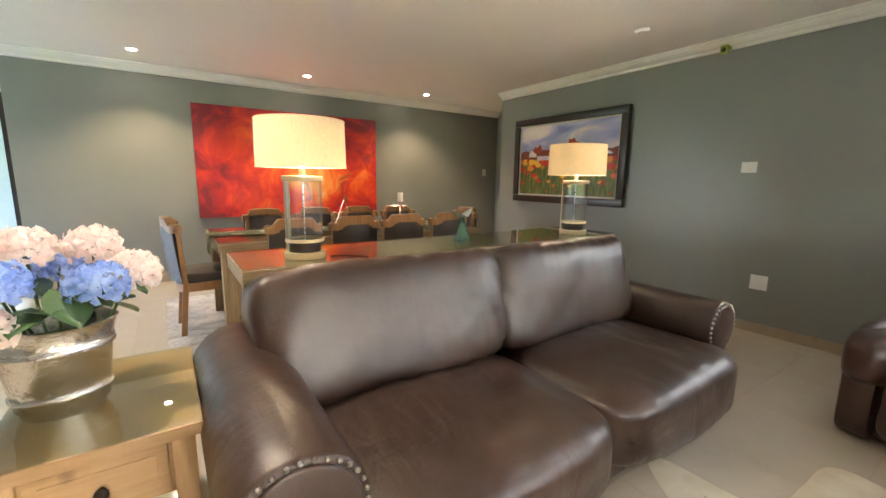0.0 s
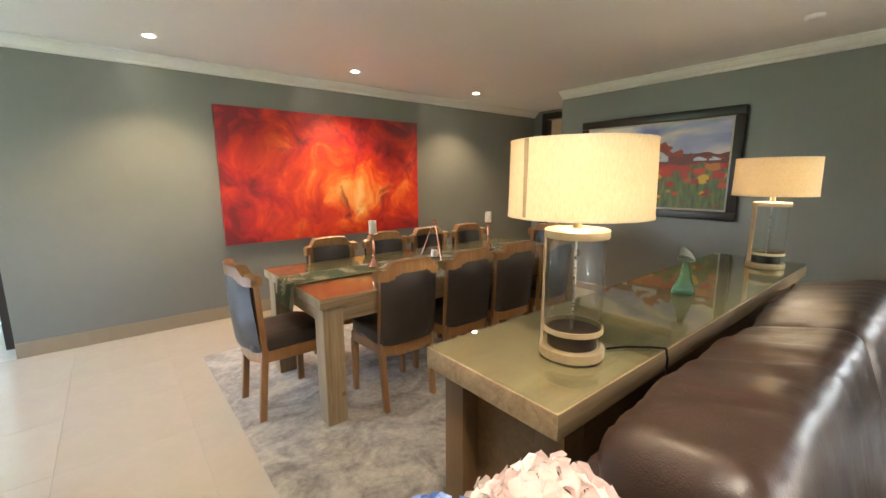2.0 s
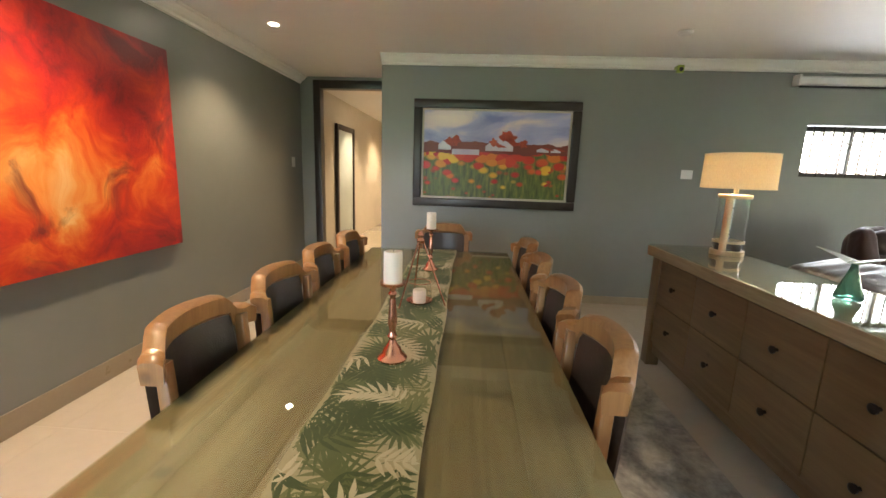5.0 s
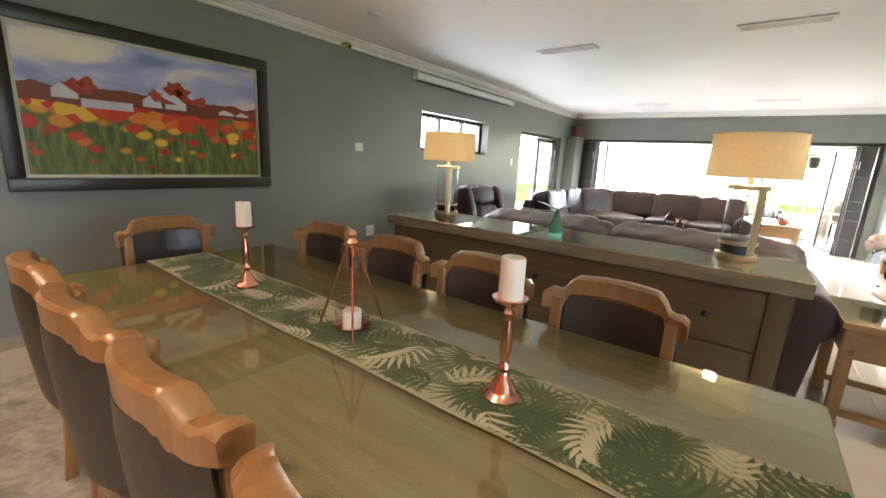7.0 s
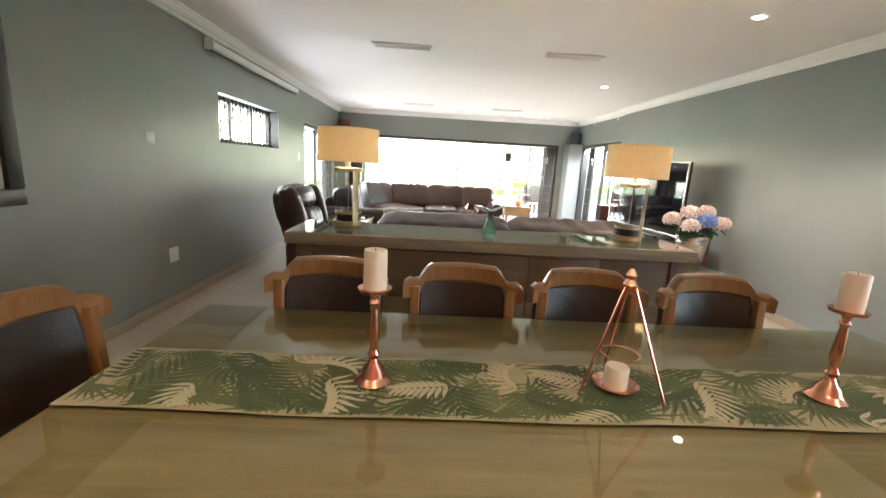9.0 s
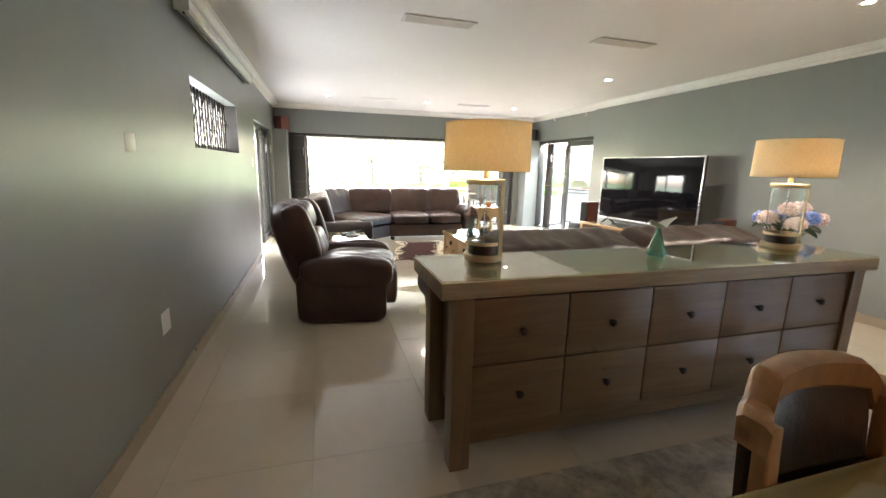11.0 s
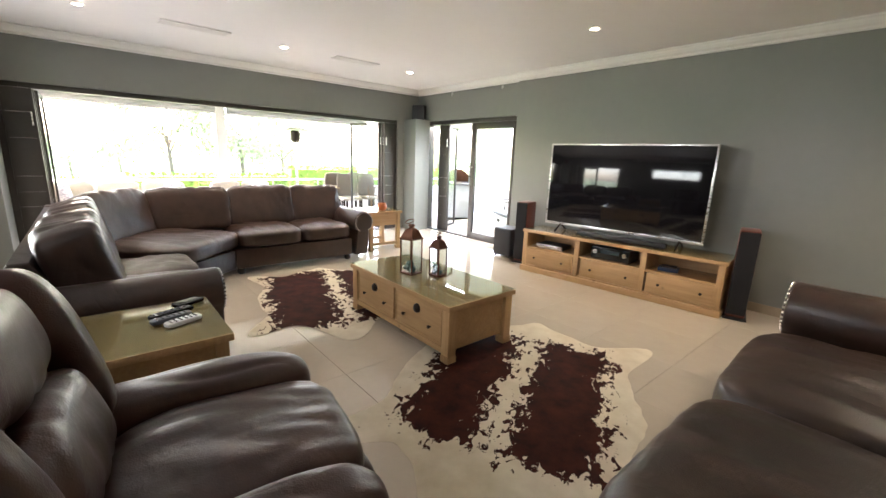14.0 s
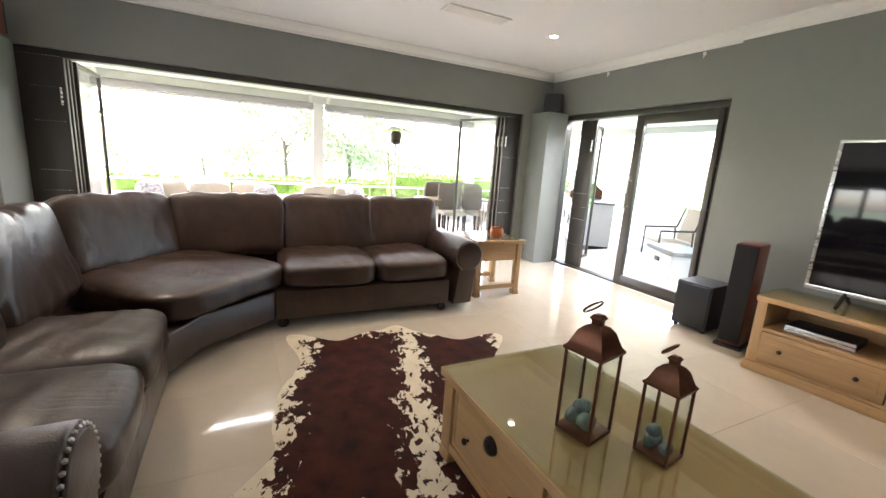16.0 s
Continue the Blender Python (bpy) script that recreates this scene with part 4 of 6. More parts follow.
def shade_cloth():
    m, nt, p = graph("cream_linen_shade")
    nt.nodes.remove(p)
    vec = mapped(nt, (1, 1, 1))
    col = ramp(nt, noise_of(nt, mapped(nt, (180, 180, 40)), 1.5, 3), [(0.3, (0.70, 0.60, 0.42)), (0.7, (0.80, 0.71, 0.52))])
    a, b, mix = node(nt, "BsdfDiffuse"), node(nt, "BsdfTranslucent"), nt.nodes.new("ShaderNodeMixShader")
    mix.inputs[0].default_value = 0.34
    for s in (a, b):
        nt.links.new(col, s.inputs["Color"])
    nt.links.new(a.outputs[0], mix.inputs[1])
    nt.links.new(b.outputs[0], mix.inputs[2])
    nt.links.new(mix.outputs[0], nt.nodes["Material Output"].inputs["Surface"])
    return m


SHADE = shade_cloth()
CLEAR = thin_glass("clear_cylinder_glass", (0.975, 0.985, 0.98), 0.02)


def strap_mesh(r, mid, half, z0, z1):
    """A bent metal strip that follows a cylinder."""
    bm = bmesh.new()
    rows = []
    for i in range(9):
        a = radians(mid - half + 2 * half * i / 8)
        rows.append([bm.verts.new((q * math.cos(a), q * math.sin(a), z)) for q, z in ((r, z0), (r + 0.004, z0), (r + 0.004, z1), (r, z1))])
    for p, q in zip(rows, rows[1:]):
        for i in range(4):
            bm.faces.new((p[i], p[(i + 1) % 4], q[(i + 1) % 4], q[i]))
    bm.faces.new(rows[0]), bm.faces.new(list(reversed(rows[-1])))
    bmesh.ops.recalc_face_normals(bm, faces=bm.faces)
    return bm


def table_lamp(x, y, turn):
    l = thing("table_lamp", x, y, 0.8765, turn, "glass cylinder table lamp with a cream drum shade, switched on", "table lamp", "table lamps on the console")
    shade = part("shade", lathe([(0.202, 0.424), (0.198, 0.636), (0.195, 0.636), (0.199, 0.424), (0.202, 0.424)], 64), SHADE, l, "cream linen drum shade")
    part("seam", strap_mesh(0.1985, 170, 1.8, 0.4245, 0.6355), SEAM, shade, "darker overlapped seam")
    for z, r in ((0.4235, 0.2006), (0.6315, 0.1969)):
        part("hem", lathe([(r, z), (r + 0.0026, z), (r + 0.0026, z + 0.006), (r, z + 0.006)], 64), SHADE, shade)
    part("base", lathe([(0, 0), (0.094, 0), (0.096, 0.004), (0.096, 0.028), (0.091, 0.031), (0, 0.031)], 48), BRASS, l, "pale aged brass base ring")
    part("well", lathe([(0.074, 0.0315), (0.074, 0.078), (0, 0.078)], 40), DARKWELL, l, "dark brown inner base")
    part("cylinder", lathe([(0.084, 0.032), (0.084, 0.362), (0.080, 0.362), (0.080, 0.032), (0.084, 0.032)], 48), CLEAR, l, "clear glass cylinder")
    part("cap", lathe([(0, 0.362), (0.091, 0.362), (0.093, 0.365), (0.093, 0.384), (0.089, 0.387), (0.014, 0.388), (0.013, 0.425), (0, 0.425)], 48), BRASS, l, "pale brass cap")
    part("collar", lathe([(0.0845, 0.078), (0.0895, 0.078), (0.0895, 0.093), (0.0845, 0.093), (0.0845, 0.078)], 48), BRASS, l)
    part("stem", rod([(0, 0, 0.078), (0, 0, 0.362)], 0.0035), STEEL, l)
    part("strap", strap_mesh(0.0898, 132 - turn, 13, 0.029, 0.366), BRASS, l, "broad brass side strap")
    part("lamp_bulb", lathe([(0, 0.425), (0.013, 0.425), (0.014, 0.45), (0.026, 0.48), (0.030, 0.51), (0.022, 0.535), (0, 0.545)], 18), BULB, l, "glowing warm bulb").visible_shadow = False
    part("spider", joined(*[rod([(0, 0, 0.615), (0.1945 * math.cos(a), 0.1945 * math.sin(a), 0.62)], 0.002, 6) for a in (0, 2.094, 4.189)], rod([(0, 0, 0.40), (0.035, 0, 0.45), (0.035, 0, 0.58), (0, 0, 0.615)], 0.002, 6)), BRASS, l)


SEAM = mat("shade_seam_cloth", (0.40, 0.32, 0.20), (0.34, 0.27, 0.17), 0.9, scale=30)
DARKWELL = mat("dark_brown_well", (0.035, 0.018, 0.012), None, 0.4, scale=20)
BULB = glow("warm_bulb_glass", (1.0, 0.82, 0.56), 2.0)
for i, (x, y) in enumerate(LAMPS):
    table_lamp(x, y, 180 * i)
cord = thing("lamp_cord", 0.86, 2.03, 0.8766, 0, "thin brown lamp cord trailing over the console edge", "cord")
part("cable", rod([(0, 0, 0.004), (0.06, -0.03, 0.004), (0.12, -0.085, 0.004), (0.14, -0.12, 0.006), (0.142, -0.126, -0.03), (0.14, -0.127, -0.25)], 0.0035), IRON, cord)
part("inline_switch", bx(0.11, 0.17, -0.142, -0.128, -0.13, -0.10, 0.006), BLACK, cord)

GREENGLASS, gnt, gp_ = graph("green_art_glass")
gp_.inputs["Base Color"].default_value = (0.12, 0.36, 0.27, 1)
gp_.inputs["Roughness"].default_value, gp_.inputs["Transmission Weight"].default_value, gp_.inputs["IOR"].default_value = 0.03, 0.9, 1.45
PALEGLASS, gnt, gp_ = graph("pale_art_glass")
gp_.inputs["Base Color"].default_value = (0.70, 0.80, 0.78, 1)
gp_.inputs["Roughness"].default_value, gp_.inputs["Transmission Weight"].default_value = 0.05, 0.55
wt = thing("glass_whale_tail", 1.74, 2.145, 0.8765, 20, "green and clear glass whale tail figurine", "figurine")
part("body", lathe([(0, 0), (0.048, 0), (0.050, 0.008), (0.043, 0.035), (0.030, 0.075), (0.019, 0.11), (0.013, 0.135), (0.011, 0.15), (0, 0.155)], 28), GREENGLASS, wt)
for s in (-1, 1):
    bm = bmesh.new()
    rows = []
    for i in range(9):
        f = i / 8
        w, lift = 0.034 * (1 - f) ** 0.7 + 0.004, 0.155 + 0.055 * f - 0.012 * f * f
        rows.append([bm.verts.new((s * 0.125 * f + s * 0.01, v * w + 0.022 * f * f, lift + dz)) for v, dz in ((-1, 0), (0, 0.008 * (1 - f) + 0.002), (1, 0), (0, -0.008 * (1 - f) - 0.002))])
    for p, q in zip(rows, rows[1:]):
        for i in range(4):
            bm.faces.new((p[i], p[(i + 1) % 4], q[(i + 1) % 4], q[i]))
    bm.faces.new(rows[0]), bm.faces.new(list(reversed(rows[-1])))
    bmesh.ops.recalc_face_normals(bm, faces=bm.faces)
    part("fluke", bm, PALEGLASS, wt, "pale clear glass fluke")


# ---- sofas ----
def keyhole(r, base, height, out):
    """Outline of a rolled sofa arm seen from its front: upright below, a roll that leans out on top."""
    pts = [(-base / 2, 0.05), (base / 2, 0.05)]
    cz = height - r
    for i in range(15):
        a = -0.9 + (math.pi + 1.8) * i / 14
        pts.append((out + r * math.cos(a), cz + r * math.sin(a)))
    return pts


STUD = mat("pewter_nail_head", (0.55, 0.52, 0.47), None, 0.3, 1.0, scale=10)


STUD_MESH = []


def rolled_arm(parent, x, front, back, side, height=0.60, r=0.135, material=None):
    material = material or LEATHER
    outline = keyhole(r, 0.17, height, side * 0.035)
    bm = prism(outline, front, back, "y", 0.014)
    for v in bm.verts:
        w = 0.006 * noise.noise(Vector((v.co.x * 5, v.co.y * 7, v.co.z * 5 + x)))
        v.co.z += w
    arm = part("arm", moved(bm, x, 0, 0), material, parent)
    face = [(side * 0.035 + (r - 0.022) * math.cos(a), height - r + (r - 0.022) * math.sin(a)) for a in [2 * math.pi * i / 24 for i in range(24)]]
    part("arm_front_panel", moved(prism(face, front - 0.012, front + 0.002, "y", 0.006), x), material, arm)
    if not STUD_MESH:
        bm = bmesh.new()
        bmesh.ops.create_icosphere(bm, subdivisions=1, radius=0.0075)
        STUD_MESH.append(bpy.data.meshes.new("nail_head"))
        bm.to_mesh(STUD_MESH[0])
        bm.free()
        STUD_MESH[0].materials.append(STUD)
    for i in range(27):
        a = -1.0 + (math.pi + 2.0) * i / 26
        nail = new("nail_head", STUD_MESH[0])
        nail.parent = arm
        nail.location = (x + side * 0.035 + (r - 0.012) * math.cos(a), front - 0.004, height - r + (r - 0.012) * math.sin(a))
    return arm


def bun_foot(parent, x, y):
    part("foot", lathe([(0, 0), (0.030, 0), (0.042, 0.02), (0.042, 0.04), (0.03, 0.06), (0, 0.06)], 16, pose(x, y, 0)), DARKWOOD, parent)


def seat_cushion(parent, x, y, w, d, seed, z=0.36, h=0.20, turn=0):
    part("seat_cushion", moved(pillow(w, d, h, 5, 27, 0.016, seed, -0.025, 5.0), x, y, z, 0, 0, turn), LEATHER, parent)


def back_cushion(parent, x, y, w, seed, z=0.63, h=0.50, d=0.24, tilt=-14, turn=0):
    bm = moved(pillow(w, d, h, 6.0, 29, 0.022, seed, 0, 4.0), 0, 0, 0, tilt)
    part("back_cushion", moved(bm, x, y, z, 0, 0, turn), LEATHER, parent)


two = thing("two_seater_sofa", 1.555, 1.36, 0, 0, "dark brown leather two-seater sofa with rolled studded arms", "sofa")
part("base", bx(-1.10, 1.00, -0.42, 0.42, 0.06, 0.27, 0.02), LEATHER, two)
part("back_frame", moved(prism([(0.30, 0.06), (0.46, 0.06), (0.50, 0.70), (0.48, 0.80), (0.42, 0.83), (0.36, 0.80), (0.30, 0.40)], -1.12, 1.02, "x", 0.03)), LEATHER, two)
seat_cushion(two, -0.55, -0.14, 1.04, 0.86, 1, 0.295, 0.335)
seat_cushion(two, 0.47, -0.14, 1.03, 0.84, 2, 0.295, 0.335)
back_cushion(two, -0.585, 0.27, 1.12, 3, 0.67, 0.53, 0.38)
back_cushion(two, 0.455, 0.27, 1.10, 4, 0.655, 0.54, 0.38)
rolled_arm(two, -1.125, -0.49, 0.44, -1, 0.70, 0.155)
rolled_arm(two, 1.06, -0.36, 0.44, 1, 0.63, 0.145)
for u in (-1.05, 1.05):
    for v in (-0.36, 0.38):
        bun_foot(two, u, v)

sec = thing("corner_sofa", 0, 0, 0, 0, "large dark brown leather corner sofa with loose cushions", "sofa")
SY, SX = -3.40, 2.88   # front lines of the two runs
part("base", bx(0.93, 2.30, SY - 0.86, SY + 0.02, 0.06, 0.27, 0.02), LEATHER, sec)
part("base", bx(SX - 0.02, SX + 0.86, -2.75, -1.62, 0.06, 0.27, 0.02), LEATHER, sec)
part("corner_base", prism([(2.302, SY - 0.86), (SX + 0.86, SY - 0.86), (SX + 0.86, -2.752), (SX + 0.0, -2.752), (SX - 0.16, -3.06), (2.302, SY + 0.0)], 0.06, 0.27, "z", 0.015), LEATHER, sec)
part("back_frame", prism([(SY - 0.98, 0.06), (SY - 0.84, 0.06), (SY - 0.80, 0.62), (SY - 0.86, 0.72), (SY - 0.94, 0.72), (SY - 0.99, 0.62)], 0.87, SX + 0.90, "x", 0.025), LEATHER, sec)
part("back_frame", prism([(SX + 0.78, 0.06), (SX + 0.92, 0.06), (SX + 0.93, 0.62), (SX + 0.88, 0.72), (SX + 0.80, 0.72), (SX + 0.74, 0.62)], SY - 0.77, -1.60, "y", 0.025), LEATHER, sec)
seat_cushion(sec, 1.235, SY - 0.36, 0.65, 0.80, 5)
seat_cushion(sec, 1.90, SY - 0.36, 0.72, 0.80, 6)
seat_cushion(sec, 2.86, -3.52, 1.02, 1.00, 7, turn=45)
seat_cushion(sec, SX + 0.34, -2.46, 0.80, 0.60, 8)
seat_cushion(sec, SX + 0.34, -1.90, 0.80, 0.60, 9)
back_cushion(sec, 1.12, SY - 0.74, 0.73, 11, 0.63, 0.52, 0.30, -14, 180)
back_cushion(sec, 1.81, SY - 0.74, 0.80, 12, 0.63, 0.52, 0.30, -14, 180)
back_cushion(sec, 2.58, SY - 0.72, 0.84, 13, 0.63, 0.52, 0.30, -14, 180)
back_cushion(sec, 3.27, -3.80, 0.82, 14, 0.63, 0.52, 0.30, -16, -128)
back_cushion(sec, SX + 0.60, -2.92, 0.84, 15, 0.63, 0.52, 0.30, -14, -90)
back_cushion(sec, SX + 0.60, -2.05, 0.88, 16, 0.63, 0.52, 0.32, -14, -90)


def turned_arm(parent, x, y, turn, length, side, height=0.60):
    """A rolled arm with its front end at (x, y), running back along the turned +y."""
    holder = rolled_arm(parent, 0, 0, length, side, height)
    holder.matrix_basis = pose(x, y, 0, 0, 0, turn)
    return holder


turned_arm(sec, 0.80, SY + 0.03, 180, 0.90, 1)
turned_arm(sec, SX - 0.03, -1.53, -90, 0.90, -1)
for u, v in ((0.98, SY - 0.02), (0.98, SY - 0.80), (2.25, SY - 0.02), (SX + 0.03, -1.66), (SX + 0.80, -1.66), (SX + 0.8, SY - 0.80)):
    bun_foot(sec, u, v)

rec = thing("recliner_chair", 3.27, 0.10, 0, -97, "burgundy-brown leather recliner armchair with padded arms", "armchair")
part("base", moved(pillow(0.72, 0.74, 0.34, 9, 8, 0.006, 21), 0, 0.03, 0.19), LEATHER_RED, rec)
part("seat_cushion", moved(pillow(0.54, 0.66, 0.22, 4.5, 24, 0.018, 22, -0.02), 0, -0.12, 0.42), LEATHER_RED, rec)
part("footrest_panel", moved(pillow(0.54, 0.14, 0.34, 4.5, 20, 0.022, 23), 0, -0.40, 0.25), LEATHER_RED, rec)
for s in (-1, 1):
    part("arm", moved(pillow(0.23, 0.77, 0.30, 3.4, 26, 0.018, 24 + s), s * 0.355, -0.03, 0.425), LEATHER_RED, rec)
    part("arm_side", moved(pillow(0.16, 0.74, 0.42, 8, 8, 0.008, 30 + s), s * 0.365, 0.0, 0.215), LEATHER_RED, rec)
part("backrest", moved(pillow(0.72, 0.26, 0.80, 3.8, 26, 0.02, 26), 0, 0.40, 0.62, -17), LEATHER_RED, rec)
part("back_pad", moved(pillow(0.50, 0.20, 0.30, 3.2, 22, 0.018, 27), 0, 0.27, 0.62, -15), LEATHER_RED, rec)
part("head_pad", moved(pillow(0.52, 0.20, 0.26, 3.2, 22, 0.018, 28), 0, 0.37, 0.86, -17), LEATHER_RED, rec)
for s in (-1, 1):
    part("back_wing", moved(pillow(0.13, 0.24, 0.56, 3.5, 20, 0.015, 40 + s), s * 0.30, 0.33, 0.72, -16), LEATHER_RED, rec)


# ---- small tables ----
def end_table(x0, x1, y0, y1, h, label, face, drawer=True):
    """An oak lamp table with one drawer, a lower shelf and a glass top; face: turn of the drawer side about z."""
    cx, cy = (x0 + x1) / 2, (y0 + y1) / 2
    lx, ly = (x1 - x0, y1 - y0) if face % 180 == 0 else (y1 - y0, x1 - x0)
    t = thing("end_table", cx, cy, 0, face, label, "side table", "oak end tables")
    part("top", bx(-lx / 2, lx / 2, -ly / 2, ly / 2, h - 0.035, h, 0.005), OAK_X, t)
    for u in (-lx / 2 + 0.02, lx / 2 - 0.075):
        for v in (-ly / 2 + 0.02, ly / 2 - 0.075):
            part("leg", joined(bx(u, u + 0.055, v, v + 0.055, 0.05, h - 0.035, 0.004), bx(u - 0.006, u + 0.061, v - 0.006, v + 0.061, 0, 0.05, 0.006)), OAK_Z, t)
    part("apron", joined(bx(-lx / 2 + 0.03, lx / 2 - 0.03, -ly / 2 + 0.035, -ly / 2 + 0.055, h - 0.20, h - 0.035, 0.003), bx(-lx / 2 + 0.03, lx / 2 - 0.03, ly / 2 - 0.055, ly / 2 - 0.035, h - 0.20, h - 0.035, 0.003), bx(-lx / 2 + 0.035, -lx / 2 + 0.055, -ly / 2 + 0.055, ly / 2 - 0.055, h - 0.20, h - 0.035, 0.003), bx(lx / 2 - 0.055, lx / 2 - 0.035, -ly / 2 + 0.055, ly / 2 - 0.055, h - 0.20, h - 0.035, 0.003)), OAK_X, t)
    for v in (-ly / 2 + 0.03, ly / 2 - 0.065):
        part("stretcher", bx(-lx / 2 + 0.03, lx / 2 - 0.03, v, v + 0.035, 0.07, 0.11, 0.004), OAK_X, t)
    if drawer:
        d = part("drawer_front", joined(bx(-lx / 2 + 0.085, lx / 2 - 0.085, -ly / 2 + 0.022, -ly / 2 + 0.036, h - 0.19, h - 0.045, 0.003), bx(-lx / 2 + 0.11, lx / 2 - 0.11, -ly / 2 + 0.017, -ly / 2 + 0.024, h - 0.165, h - 0.07, 0.003)), OAK_X, t)
        part("knob", moved(lathe([(0.007, 0), (0.007, 0.012), (0.015, 0.018), (0.016, 0.026), (0.008, 0.031), (0, 0.032)], 16), 0, -ly / 2 + 0.017, h - 0.118, 90), IRON, d, "dark iron knob")
    gl = thing("end_table_glass", cx, cy, h + 0.0005, face, "clear glass sheet on a small oak table", "glass top")
    sheet = part("sheet", bx(-lx / 2 + 0.003, lx / 2 - 0.003, -ly / 2 + 0.003, ly / 2 - 0.003, 0, 0.006, 0.002), TOPGLASS, gl, smooth=False)
    sheet.visible_shadow = False


end_table(-0.20, 0.25, 1.30, 1.90, 0.60, "light oak end table with a drawer, beside the two-seater sofa", 0)
end_table(0.02, 0.56, -4.10, -3.58, 0.55, "light oak end table with a drawer, beside the corner sofa", 0)
end_table(2.97, 3.60, -1.27, -0.66, 0.50, "light oak end table between corner sofa and recliner", 270)

cf = thing("coffee_table", 1.462, -1.168, 0, 90, "chunky light oak coffee table with drawers and a glass top", "coffee table")
L2, W2, H2 = 0.645, 0.318, 0.405
part("top", bx(-L2, L2, -W2, W2, H2 - 0.035, H2, 0.006), OAK_X, cf)
part("body", bx(-L2 + 0.045, L2 - 0.045, -W2 + 0.04, W2 - 0.04, 0.075, H2 - 0.035, 0.003), OAK_X, cf)
for u in (-L2 + 0.015, L2 - 0.085):
    for v in (-W2 + 0.015, W2 - 0.085):
        part("leg", joined(bx(u, u + 0.07, v, v + 0.07, 0.05, H2 - 0.035, 0.005), bx(u - 0.005, u + 0.075, v - 0.005, v + 0.075, 0, 0.055, 0.012)), OAK_Z, cf)
for s in (-1, 1):
    part("bottom_rail", bx(-L2 + 0.085, L2 - 0.085, s * (W2 - 0.03) - 0.012, s * (W2 - 0.03) + 0.012, 0.06, 0.10, 0.003), OAK_X, cf)
    for k in (-1, 1):
        y = s * (W2 - 0.026)
        dr = part("drawer_front", joined(bx(k * 0.28 - 0.268, k * 0.28 + 0.268, min(y, y - s * 0.014), max(y, y - s * 0.014), 0.105, H2 - 0.045, 0.003)), OAK_X, cf)
        part("moulding", joined(bx(k * 0.28 - 0.268, k * 0.28 + 0.268, y - 0.004, y + 0.008, H2 - 0.063, H2 - 0.045, 0.003), bx(k * 0.28 - 0.268, k * 0.28 + 0.268, y - 0.004, y + 0.008, 0.105, 0.123, 0.003), bx(k * 0.28 - 0.268, k * 0.28 - 0.25, y - 0.004, y + 0.008, 0.123, H2 - 0.063, 0.003), bx(k * 0.28 + 0.25, k * 0.28 + 0.268, y - 0.004, y + 0.008, 0.123, H2 - 0.063, 0.003)), OAK_X, dr)
        for q in (-0.15, 0.15):
            part("knob", moved(lathe([(0.006, 0), (0.006, 0.010), (0.013, 0.015), (0.013, 0.022), (0.006, 0.027), (0, 0.028)], 14), k * 0.28 + q, y, 0.20, -90 * s), IRON, dr, "dark iron knob")
        part("cup_pull", moved(lathe([(0.034, 0), (0.032, 0.012), (0.022, 0.022), (0, 0.026)], 18), k * 0.28, y, 0.285, -90 * s), IRON, dr, "dark iron cup pull")
gl = thing("coffee_table_glass", 1.462, -1.168, H2 + 0.0005, 90, "clear glass sheet on the coffee table", "glass top")
sheet = part("sheet", bx(-L2 + 0.003, L2 - 0.003, -W2 + 0.003, W2 - 0.003, 0, 0.007, 0.002), TOPGLASS, gl, smooth=False)
sheet.visible_shadow = False


